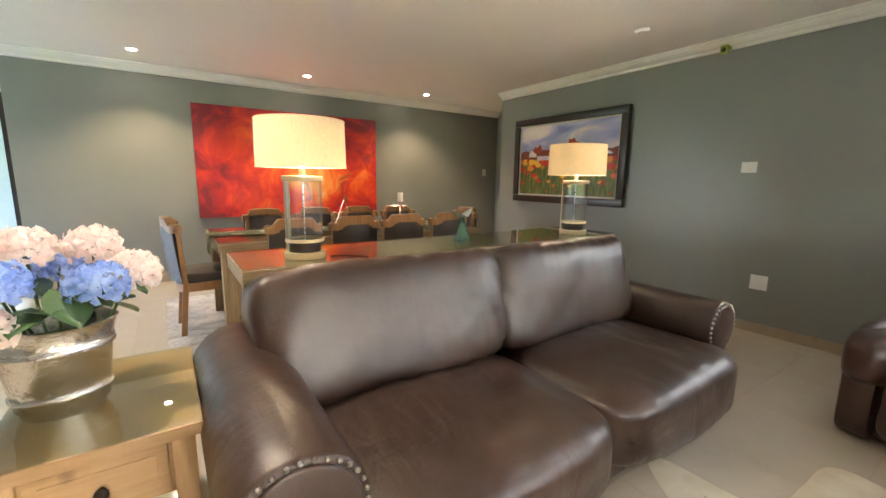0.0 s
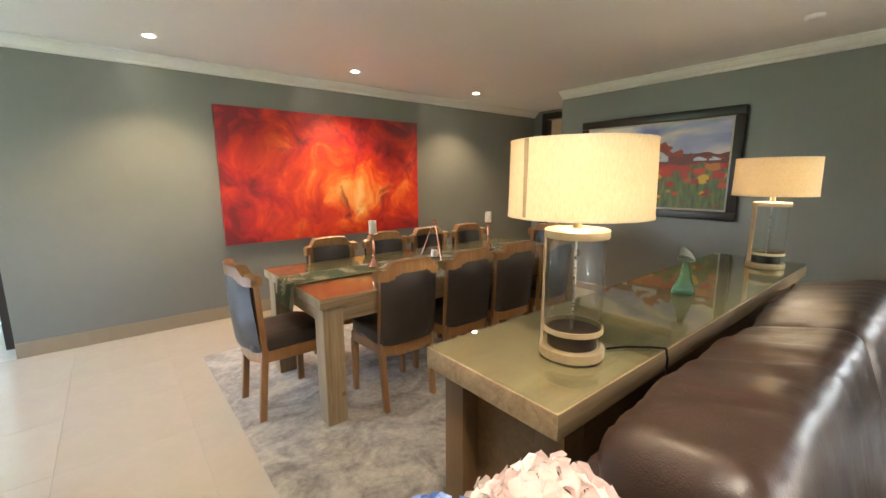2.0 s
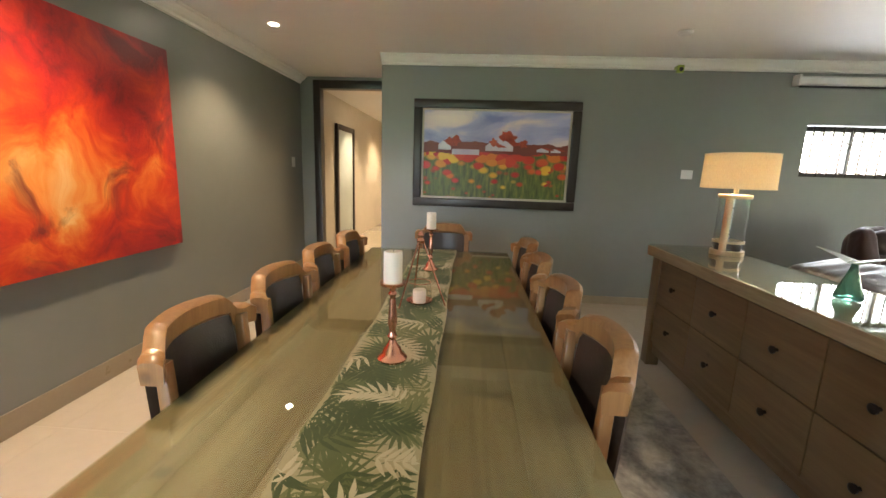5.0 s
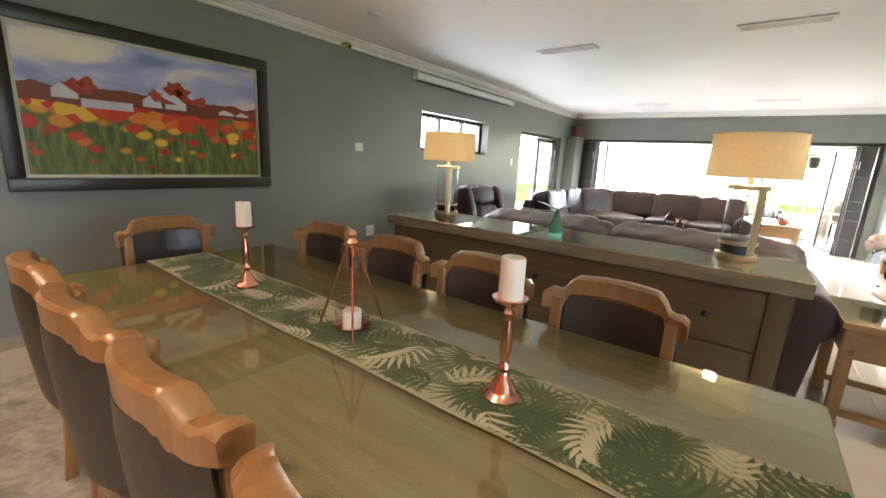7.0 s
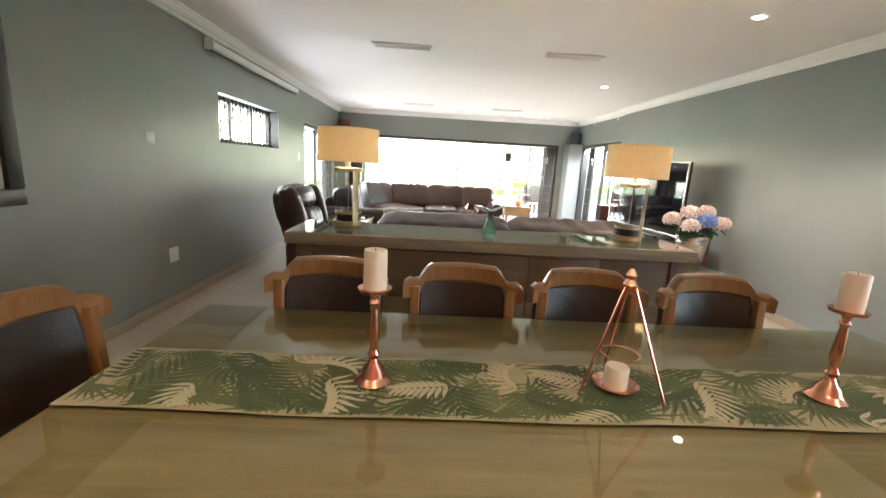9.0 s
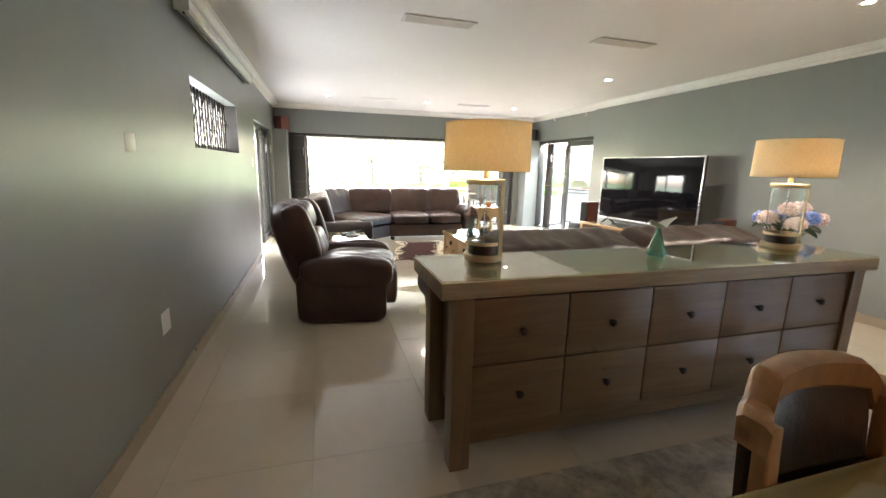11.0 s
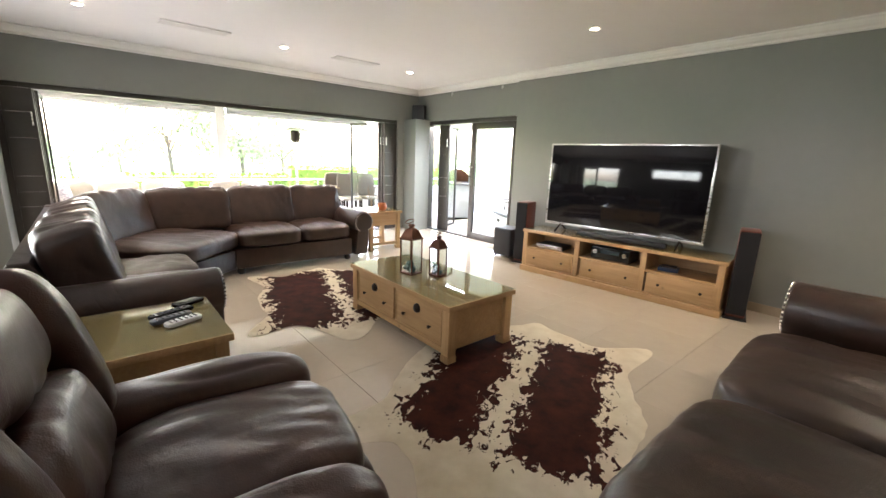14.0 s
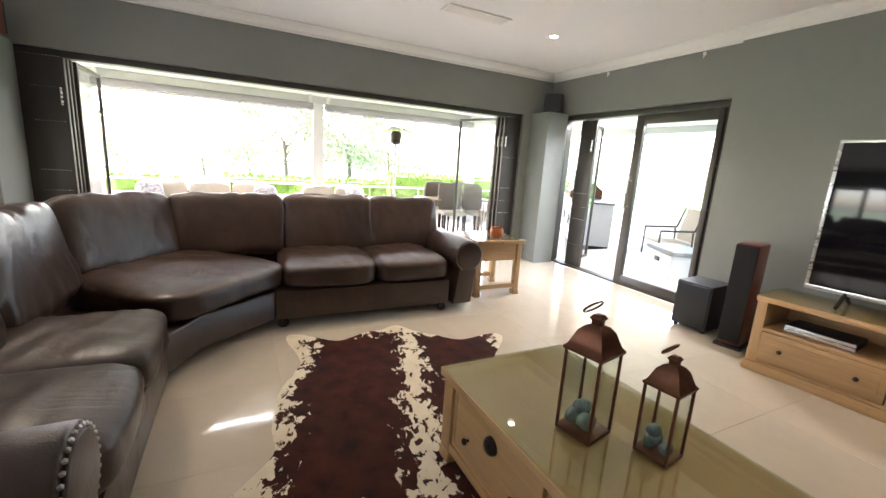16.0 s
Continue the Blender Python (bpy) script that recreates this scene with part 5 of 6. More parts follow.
def lantern(x, y, turn, s, label):
    """A square metal and glass lantern with a domed cap, a ring handle and pebbles inside."""
    l = thing("lantern", x, y, 0.4125, turn, label, "lantern", "lanterns on the coffee table")
    a, h = 0.052 * s, 0.245 * s
    part("base", bx(-a - 0.004, a + 0.004, -a - 0.004, a + 0.004, 0, 0.012, 0.003), BRONZE, l)
    for u in (-a, a):
        for v in (-a, a):
            part("post", bx(u - 0.004, u + 0.004, v - 0.004, v + 0.004, 0.012, h, 0.001), BRONZE, l)
    for m_ in (0, 90, 180, 270):
        p = part("pane", moved(bx(-a + 0.005, a - 0.005, a - 0.001, a + 0.001, 0.012, h), rz=m_), GLASS, l)
        p.visible_shadow = False
    bm = bmesh.new()
    rows = []
    for k, z in ((1.14, 0.0), (1.16, 0.008), (1.0, 0.016), (0.86, 0.035), (0.70, 0.058), (0.46, 0.072), (0.24, 0.078), (0.24, 0.088), (0.34, 0.096), (0.20, 0.106), (0.0, 0.108)):
        rows.append([bm.verts.new((u * a * k, v * a * k, h + z * s)) for u, v in ((-1, -1), (1, -1), (1, 1), (-1, 1))] if k else [bm.verts.new((0, 0, h + z * s))])
    for p, q in zip(rows, rows[1:]):
        for i in range(4):
            j = (i + 1) % 4
            bm.faces.new((p[i], p[j], q[j], q[i]) if len(q) == 4 else (p[i], p[j], q[0]))
    bm.faces.new(list(reversed(rows[0])))
    part("cap", bm, BRONZE, l, "domed brown metal cap")
    ring = [(0.042 * s * math.cos(2 * math.pi * i / 16), 0.012 * s * math.sin(2 * math.pi * i / 16) - 0.02 * s, h + 0.122 * s + 0.016 * s * math.sin(2 * math.pi * i / 16)) for i in range(17)]
    part("ring_handle", rod(ring, 0.0035), BRONZE, l)
    stones = random.Random(int(s * 100))
    for i in range(7):
        st = pillow(0.048 * s, 0.036 * s, 0.04 * s, 2.6, 3, 0.004, i)
        part("pebble", moved(st, stones.uniform(-0.03, 0.03) * s, stones.uniform(-0.03, 0.03) * s, 0.030 + 0.022 * (i % 3), stones.uniform(0, 90), stones.uniform(0, 90)), PEBBLE, l, "grey-green glass pebble" if i == 0 else "")


BRONZE = mat("brown_bronze_sheet", (0.16, 0.065, 0.035), (0.10, 0.04, 0.022), 0.38, 0.75, scale=12)
PEBBLE = mat("sea_green_pebble", (0.16, 0.22, 0.19), (0.07, 0.10, 0.09), 0.25, scale=14)
lantern(1.535, -1.27, 12, 1.12, "tall brown metal and glass lantern with pebbles")
lantern(1.40, -1.10, 8, 0.90, "short brown metal and glass lantern with pebbles")


def remote(x, y, z, turn, w, l, material, label, keys=True):
    r = thing("remote_control", x, y, z, turn, label, "remote control", "remotes on the end table")
    part("shell", moved(pillow(w, l, 0.022, 7, 5), 0, 0, 0.011), material, r)
    if keys:
        for i in range(3):
            for j in range(6):
                part("button", bx((i - 1) * w * 0.25 - 0.004, (i - 1) * w * 0.25 + 0.004, -l * 0.36 + j * l * 0.14, -l * 0.36 + j * l * 0.14 + 0.008, 0.0215, 0.0245, 0.001), STEEL if j == 5 else BLACK, r)


remote(3.16, -1.05, 0.5065, -70, 0.05, 0.20, GLOSSBLACK, "long black television remote")
remote(3.17, -0.975, 0.5065, -72, 0.045, 0.18, mat("grey_plastic", (0.10, 0.10, 0.11), None, 0.4), "dark grey remote control")
remote(3.13, -0.905, 0.5065, -68, 0.055, 0.16, WHITEPLASTIC, "white air conditioner remote")
remote(3.07, -1.17, 0.5065, -60, 0.075, 0.15, GLOSSBLACK, "black mobile phone lying face up", False)

# ---- television wall ----
TURN_TV = 95.5
tu = thing("tv_cabinet", -0.86, -0.80, 0, TURN_TV, "long light oak television cabinet with open shelves and drawers", "tv cabinet")
UL, UD, UH = 1.05, 0.22, 0.512
part("top", bx(-UL, UL, -UD, UD, UH - 0.035, UH, 0.005), OAK_X, tu)
part("back_panel", bx(-UL + 0.02, UL - 0.02, UD - 0.03, UD - 0.01, 0.06, UH - 0.036), OAK_X, tu)
part("plinth", bx(-UL - 0.005, UL + 0.005, -UD - 0.006, UD, 0, 0.065, 0.008), OAK_X, tu)
part("floor_board", bx(-UL + 0.06, UL - 0.06, -UD + 0.012, UD - 0.03, 0.065, 0.085), OAK_X, tu)
part("shelf", bx(-UL + 0.06, UL - 0.06, -UD + 0.015, UD - 0.03, 0.285, 0.305, 0.002), OAK_X, tu)
for u in (-UL + 0.01, UL - 0.07, -0.375, 0.325):
    part("upright", bx(u, u + 0.055, -UD + 0.008, UD - 0.03, 0.065, UH - 0.035, 0.003), OAK_Z, tu)
for i in range(3):
    u0 = -UL + 0.068 + i * 0.692
    u1 = u0 + 0.60 + (0.03 if i == 1 else 0)
    d = part("drawer_front", joined(bx(u0, u1, -UD + 0.004, -UD + 0.02, 0.09, 0.282, 0.003), bx(u0 + 0.03, u1 - 0.03, -UD - 0.001, -UD + 0.006, 0.12, 0.252, 0.003)), OAK_X, tu)
    for q in (0.2, 0.8):
        part("knob", moved(lathe([(0.006, 0), (0.006, 0.010), (0.013, 0.015), (0.013, 0.022), (0.006, 0.027), (0, 0.028)], 14), u0 + (u1 - u0) * q, -UD, 0.186, 90), IRON, d, "dark iron knob")
mt = Matrix.Translation((-0.86, -0.80, 0)) @ pose(0, 0, 0, 0, 0, TURN_TV)


def on_unit(u, v, z):
    p = mt @ Vector((u, v, z))
    return p.x, p.y, p.z


x, y, z = on_unit(0, 0.02, 0)
g2 = thing("tv_cabinet_glass", x, y, UH + 0.0005, TURN_TV, "clear glass sheet on the television cabinet", "glass top")
sheet = part("sheet", bx(-UL + 0.003, UL - 0.003, -UD - 0.017, UD - 0.023, 0, 0.006, 0.002), TOPGLASS, g2, smooth=False)
sheet.visible_shadow = False
x, y, z = on_unit(-0.05, 0.02, 0)
tv = thing("television", x, y, UH + 0.0066, TURN_TV, "large flat television with a thin silver edge, switched off", "television")
part("panel", bx(-0.835, 0.835, -0.012, 0.03, 0.075, 1.0, 0.005), BLACK, tv)
part("screen", bx(-0.82, 0.82, -0.0165, -0.0125, 0.10, 0.985, 0.001), mat("dark_screen_glass", (0.006, 0.006, 0.008), None, 0.06, scale=4, vary=0.015), tv, "glossy black screen")
part("bezel", joined(bx(-0.84, 0.84, -0.018, 0.0, 0.985, 1.003, 0.002), bx(-0.84, 0.84, -0.018, 0.0, 0.072, 0.10, 0.002), bx(-0.84, -0.822, -0.018, 0.0, 0.10, 0.985, 0.002), bx(0.822, 0.84, -0.018, 0.0, 0.10, 0.985, 0.002)), STEEL, tv, "thin silver bezel")
for s in (-1, 1):
    part("stand_foot", joined(rod([(s * 0.64, -0.13, 0.008), (s * 0.64, 0.0, 0.085)], 0.011), rod([(s * 0.64, 0.12, 0.008), (s * 0.64, 0.0, 0.085)], 0.011)), IRON, tv)
x, y, z = on_unit(0.05, -0.10, 0)
sb = thing("soundbar", x, y, UH + 0.0066, TURN_TV, "low black soundbar in front of the television", "soundbar")
part("body", bx(-0.46, 0.46, -0.035, 0.035, 0.004, 0.052, 0.01), BLACK, sb)
part("foot", bx(-0.40, -0.36, -0.03, 0.03, 0, 0.004), BLACK, sb)
part("foot", bx(0.36, 0.40, -0.03, 0.03, 0, 0.004), BLACK, sb)
x, y, z = on_unit(0.0, -0.02, 0)
av = thing("av_receiver", x, y, 0.3055, TURN_TV, "black hi-fi receiver on the cabinet shelf", "receiver")
part("case", bx(-0.20, 0.20, -0.14, 0.14, 0.012, 0.135, 0.004), BLACK, av)
part("face", bx(-0.20, 0.20, -0.15, -0.14, 0.012, 0.135, 0.003), GLOSSBLACK, av)
part("display", bx(-0.10, 0.10, -0.1525, -0.15, 0.075, 0.115), mat("blue_grey_display", (0.05, 0.08, 0.11), None, 0.15), av)
for u in (-0.155, 0.155):
    part("dial", moved(lathe([(0.024, 0), (0.023, 0.014), (0, 0.016)], 20), u, -0.15, 0.085, 90), STEEL, av)
for u in (-0.17, 0.17):
    part("foot", bx(u - 0.02, u + 0.02, -0.10, 0.10, 0, 0.012), BLACK, av)
x, y, z = on_unit(-0.72, -0.04, 0)
bl = thing("disc_player", x, y, 0.3055, TURN_TV, "slim black disc player with loose cables", "disc player")
part("case", bx(-0.17, 0.17, -0.11, 0.11, 0.004, 0.05, 0.004), BLACK, bl)
part("face", bx(-0.17, 0.17, -0.116, -0.11, 0.006, 0.048, 0.002), STEEL, bl)
part("foot", bx(-0.15, 0.15, -0.08, 0.08, 0, 0.004), BLACK, bl)
x, y, z = on_unit(0.55, -0.06, 0)
bk = thing("media_box", x, y, 0.3055, TURN_TV + 8, "small blue and black box on the cabinet shelf", "media box")
part("case", bx(-0.09, 0.09, -0.06, 0.06, 0, 0.035, 0.006), mat("deep_blue_plastic", (0.02, 0.05, 0.12), None, 0.35), bk)
part("lid", bx(-0.07, 0.07, -0.05, 0.05, 0.035, 0.05, 0.005), BLACK, bk)


def tower(x, y, turn, h, label):
    t = thing("tower_speaker", x, y, 0, turn, label, "speaker", "tower loudspeakers")
    part("cabinet", bx(-0.075, 0.075, -0.12, 0.13, 0.02, h, 0.02), CHERRY, t, "cherry veneer cabinet")
    part("grille", bx(-0.072, 0.072, -0.14, -0.1205, 0.05, h - 0.01, 0.009), mat("black_speaker_cloth", (0.010, 0.010, 0.012), None, 0.9, scale=200, bump=0.3, bump_scale=600), t, "black cloth grille")
    part("plinth", bx(-0.09, 0.09, -0.14, 0.15, 0, 0.02, 0.004), BLACK, t)


tower(-0.90, -2.08, 102, 0.80, "tall black-fronted cherry tower loudspeaker")
tower(-0.95, 0.33, 104, 0.80, "tall black-fronted cherry tower loudspeaker")
sw = thing("subwoofer", -0.98, -2.42, 0, 96, "black cube subwoofer on the floor", "subwoofer")
part("cabinet", bx(-0.14, 0.14, -0.15, 0.17, 0.025, 0.40, 0.01), mat("charcoal_vinyl", (0.022, 0.024, 0.028), None, 0.5, scale=30, bump=0.2, bump_scale=300), sw)
part("grille", bx(-0.13, 0.13, -0.162, -0.1505, 0.04, 0.385, 0.006), BLACK, sw)
for u in (-0.11, 0.11):
    for v in (-0.12, 0.14):
        part("foot", lathe([(0.016, 0), (0.018, 0.025), (0, 0.025)], 12, pose(u, v, 0)), BLACK, sw)


# ---- cowhides ----
def hide_coat(name, mid, half, reach, shift):
    m, nt, p = graph(name)
    vec = mapped(nt, (1, 1, 1))
    sep = nt.nodes.new("ShaderNodeSeparateXYZ")
    nt.links.new(vec, sep.inputs[0])
    edge = noise_of(nt, vec, 5.5, 6, 0.66, 0.6)
    fleck = noise_of(nt, mapped(nt, (1, 0.55, 1)), 24, 3, 0.55, 0.8)
    ax = arith(nt, "ABSOLUTE", arith(nt, "ADD", sep.outputs["X"], shift), None)
    # brown flanks, a white spine, white belly edges
    flank = arith(nt, "SUBTRACT", half, arith(nt, "ABSOLUTE", arith(nt, "SUBTRACT", ax, mid), None))
    ends = arith(nt, "SUBTRACT", reach, arith(nt, "ABSOLUTE", sep.outputs["Y"], None))
    field = arith(nt, "ADD", arith(nt, "MINIMUM", flank, ends), arith(nt, "ADD", arith(nt, "MULTIPLY", arith(nt, "SUBTRACT", edge, 0.5), 0.45), arith(nt, "MULTIPLY", arith(nt, "SUBTRACT", fleck, 0.5), 0.44)))
    brown = ramp(nt, noise_of(nt, vec, 9, 4), [(0.32, (0.016, 0.004, 0.003)), (0.68, (0.058, 0.011, 0.006))])
    cream = ramp(nt, noise_of(nt, vec, 7, 3), [(0.3, (0.60, 0.53, 0.40)), (0.7, (0.72, 0.66, 0.53))])
    nt.links.new(blend(nt, ramp(nt, field, [(0.055, (0, 0, 0)), (0.075, (1, 1, 1))]), cream, brown), p.inputs["Base Color"])
    p.inputs["Roughness"].default_value, p.inputs["Specular IOR Level"].default_value = 0.7, 0.12
    bumped(nt, p, noise_of(nt, mapped(nt, (260, 40, 60)), 1.0, 3), 0.35, 0.003)
    return m


SPOTTED = hide_coat("brown_white_cowhide", 0.29, 0.29, 0.72, 0.0)
DARKHIDE = hide_coat("dark_brown_cowhide", 0.34, 0.35, 0.86, 0.06)


def cowhide(x, y, turn, size, seed, coat, label):
    h = thing("cowhide_rug", x, y, 0.0006, turn, label, "rug", "cowhide rugs")
    bm = bmesh.new()
    n = 220

    def reach(a):
        legs = sum(w * math.exp(-((math.atan2(math.sin(a - c), math.cos(a - c))) / s) ** 2) for c, w, s in ((0.85, 0.34, 0.13), (2.29, 0.34, 0.13), (-0.80, 0.36, 0.14), (-2.34, 0.36, 0.14), (1.57, 0.26, 0.20), (-1.57, 0.10, 0.10)))
        body = 1 / math.sqrt((math.cos(a) / 0.66) ** 2 + (math.sin(a) / 0.86) ** 2)
        return size * (body + legs + 0.035 * noise.noise(Vector((2.2 * math.cos(a), 2.2 * math.sin(a), seed))) + 0.012 * noise.noise(Vector((9 * math.cos(a), 9 * math.sin(a), seed))))

    rings = []
    for f in (0.35, 0.7, 0.93, 1.0):
        rings.append([bm.verts.new((f * reach(a) * math.cos(a), f * reach(a) * math.sin(a), 0.004 if f < 1 else 0.0008)) for a in [2 * math.pi * i / n for i in range(n)]])
    mid = bm.verts.new((0, 0, 0.004))
    for i in range(n):
        j = (i + 1) % n
        bm.faces.new((mid, rings[0][i], rings[0][j]))
        for p, q in zip(rings, rings[1:]):
            bm.faces.new((p[i], q[i], q[j], p[j]))
    low = [bm.verts.new((v.co.x, v.co.y, 0.0)) for v in rings[-1]]
    for i in range(n):
        j = (i + 1) % n
        bm.faces.new((rings[-1][i], low[i], low[j], rings[-1][j]))
    part("hide", bm, coat, h)


cowhide(1.58, -0.13, -61, 1.06, 1.0, SPOTTED, "brown and white cowhide rug on the tiles")
cowhide(1.74, -2.27, -17, 0.98, 7.0, DARKHIDE, "dark brown and white cowhide rug partly under the coffee table")
bpy.data.objects["cowhide_rug.001"].location.z = 0.0052


# ---- flowers ----
def hydrangeas():
    pot = thing("flower_bucket", -0.065, 1.57, 0.6065, 0, "embossed galvanised bucket of pink and blue hydrangeas", "flower arrangement")
    zinc = mat("embossed_galvanised_steel", (0.80, 0.80, 0.78), (0.66, 0.66, 0.65), 0.24, 1.0, scale=7, bump=0.9, bump_scale=30, bump_dist=0.008)
    part("bucket", lathe([(0, 0.002), (0.072, 0.0), (0.075, 0.012), (0.078, 0.016), (0.082, 0.02), (0.098, 0.155), (0.102, 0.16), (0.100, 0.168), (0.108, 0.20), (0.112, 0.203), (0.108, 0.206), (0.097, 0.16), (0, 0.155)], 48, Matrix.Diagonal((1.25, 0.98, 1.24, 1))), zinc, pot, "embossed oval zinc bucket")
    for z, r in ((0.058, 0.0862), (0.185, 0.0985)):
        part("rib", lathe([(r - 0.003, z - 0.006), (r + 0.004, z - 0.003), (r + 0.004, z + 0.003), (r - 0.003, z + 0.006)], 48, Matrix.Diagonal((1.25, 0.98, 1, 1))), zinc, pot)
    def petal(name, c1, c2):
        m, nt, p = graph(name)
        nt.nodes.remove(p)
        col = ramp(nt, noise_of(nt, mapped(nt), 22, 3), [(0.35, c1), (0.65, c2)])
        a, b, mix = node(nt, "BsdfDiffuse"), node(nt, "BsdfTranslucent"), nt.nodes.new("ShaderNodeMixShader")
        mix.inputs[0].default_value = 0.4
        for sh in (a, b):
            nt.links.new(col, sh.inputs["Color"])
        nt.links.new(a.outputs[0], mix.inputs[1])
        nt.links.new(b.outputs[0], mix.inputs[2])
        nt.links.new(mix.outputs[0], nt.nodes["Material Output"].inputs["Surface"])
        return m

    pink = petal("pale_pink_petal", (0.88, 0.68, 0.64), (0.90, 0.84, 0.80))
    blue = petal("soft_blue_petal", (0.24, 0.38, 0.82), (0.50, 0.64, 0.92))
    leafm = mat("deep_green_leaf", (0.030, 0.075, 0.022), (0.055, 0.12, 0.035), 0.4, scale=14, bump=0.4, bump_scale=60)
    rng = random.Random(5)
    heads = [(-0.075, -0.10, 0.385, blue), (0.115, -0.11, 0.365, blue), (0.19, -0.02, 0.375, pink), (0.095, 0.06, 0.445, pink), (-0.045, 0.05, 0.45, pink),
             (-0.10, -0.15, 0.285, pink), (-0.19, -0.01, 0.36, pink), (0.0, 0.15, 0.385, blue), (0.13, 0.15, 0.345, pink), (-0.13, 0.13, 0.37, pink)]
    for hx, hy, hz, m in heads:
        bm = bmesh.new()
        c = Vector((hx, hy, hz))
        for i in range(40):
            u, t = 1 - 1.5 * (i + 0.5) / 40, i * 2.399963
            d = Vector((math.sqrt(max(0, 1 - u * u)) * math.cos(t), math.sqrt(max(0, 1 - u * u)) * math.sin(t), u * 0.8))
            f = d.to_track_quat("Z", "Y").to_matrix().to_4x4()
            base = Matrix.Translation(c + d * (0.060 + rng.uniform(-0.006, 0.007))) @ f @ pose(0, 0, 0, 0, 0, rng.uniform(0, 90))
            hub = bm.verts.new(base @ Vector((0, 0, -0.004)))
            for k in range(4):
                a = k * math.pi / 2
                pts = [(0.009, -0.5), (0.022, -0.42), (0.027, 0.0), (0.022, 0.42), (0.009, 0.5)]
                vs = [bm.verts.new(base @ Vector((r * math.cos(a + w * 1.3), r * math.sin(a + w * 1.3), 0.004 * math.sin(w * 3) + r * 0.15 + rng.uniform(-0.001, 0.001)))) for r, w in pts]
                bm.faces.new([hub] + vs)
        part("flower_head", bm, m, pot, "pink hydrangea head" if m is pink else "blue hydrangea head", smooth=False)
        part("flower_stem", rod([(hx * 0.25, hy * 0.25, 0.17), (hx * 0.7, hy * 0.7, 0.27), (hx, hy, hz)], 0.004, 6), leafm, pot)
    for i in range(20):
        a = i * 2.4 + 0.3
        r, z, tilt = 0.085 + 0.05 * (i % 3) / 2, 0.27 + 0.10 * ((i * 7) % 4) / 3, -22 + 20 * (i % 3)
        bm = bmesh.new()
        m = pose(r * math.cos(a), r * math.sin(a), z, 0, 0, math.degrees(a)) @ pose(0, 0, 0, 0, tilt, 0)
        rows = []
        for k in range(7):
            s = k / 6
            w = 0.048 * math.sin(math.pi * min(0.98, s * 0.9 + 0.08)) ** 0.8
            rows.append([bm.verts.new(m @ Vector((-0.05 + 0.150 * s, v * w, 0.010 * abs(v) - 0.03 * s * s))) for v in (-1, -0.5, 0, 0.5, 1)])
        for p, q in zip(rows, rows[1:]):
            for j in range(4):
                bm.faces.new((p[j], q[j], q[j + 1], p[j + 1]))
        part("leaf", bm, leafm, pot)


hydrangeas()

# a vase and a clay pot on the far end table
jar = thing("glass_vase", 0.40, -3.80, 0.5565, 0, "clear glass vase with dry twigs", "vase")
part("vase", lathe([(0, 0), (0.04, 0), (0.05, 0.05), (0.045, 0.14), (0.055, 0.19), (0.052, 0.19), (0.042, 0.14), (0.046, 0.05), (0, 0.006)], 24), GLASS, jar)
part("twigs", joined(*[rod([(0, 0, 0.01), (0.02 * math.cos(i), 0.02 * math.sin(i), 0.15), (0.06 * math.cos(i), 0.06 * math.sin(i), 0.30 + 0.02 * (i % 3))], 0.0025, 5) for i in range(7)]), mat("dry_twig", (0.25, 0.16, 0.08), None, 0.8), jar)
cl = thing("clay_pot", 0.26, -3.74, 0.5565, 0, "small orange terracotta bowl", "bowl")
part("bowl", lathe([(0, 0), (0.045, 0), (0.065, 0.03), (0.068, 0.06), (0.055, 0.085), (0.058, 0.095), (0.052, 0.095), (0.058, 0.055), (0, 0.01)], 24), mat("orange_terracotta", (0.50, 0.14, 0.04), None, 0.5, scale=20), cl)


# ---- patio and garden ----
PATIO = mat("pale_patio_tile", (0.32, 0.31, 0.30), (0.28, 0.27, 0.26), 0.3, scale=2)
LAWN = mat("lawn_green", (0.05, 0.11, 0.02), (0.10, 0.17, 0.04), 0.9, scale=0.6)
STUCCO = mat("white_stucco", (0.62, 0.61, 0.59), (0.55, 0.54, 0.52), 0.6, scale=2, bump=0.2, bump_scale=120)
tagged(link("ground", bx(-600, 600, -1200, 300, -0.6, -0.45), LAWN), "green lawn reaching to the horizon", "ground", "", "structure")
PZ = -0.16
tagged(link("pavement_patio", joined(bx(-8.0, 8.0, -10.0, S - T - 0.002, -0.46, PZ), bx(-8.0, W - T - 0.06, S - T, 3.68, -0.46, PZ), bx(E + T + 0.002, 8.0, S - T, 4.44, -0.46, PZ)), PATIO), "pale tiled covered patio", "patio", "", "structure")
tagged(link("ceiling_patio", joined(bx(-6.5, 7.5, -9.5, S - T - 0.002, 2.38, 2.5), bx(-6.5, W - T - 0.06, S - T, -1.5, 2.38, 2.5)), WHITE), "white patio roof soffit", "ceiling", "", "structure")
tagged(link("beam_patio", joined(bx(-6.5, 7.5, -9.5, -9.25, 2.24, 2.378, 0.01), bx(-6.5, -6.25, -9.24, -1.5, 2.24, 2.378, 0.01)), STUCCO), "white patio edge beam", "beam", "", "structure")
for i, (x, y) in enumerate(((1.04, -9.37), (-2.6, -9.37), (4.70, -9.37), (-6.37, -4.5))):
    tagged(link("column_%d" % (i + 1), bx(x - 0.10, x + 0.10, y - 0.10, y + 0.10, PZ, 2.239, 0.01), STUCCO), "square white patio column", "column", "", "structure")
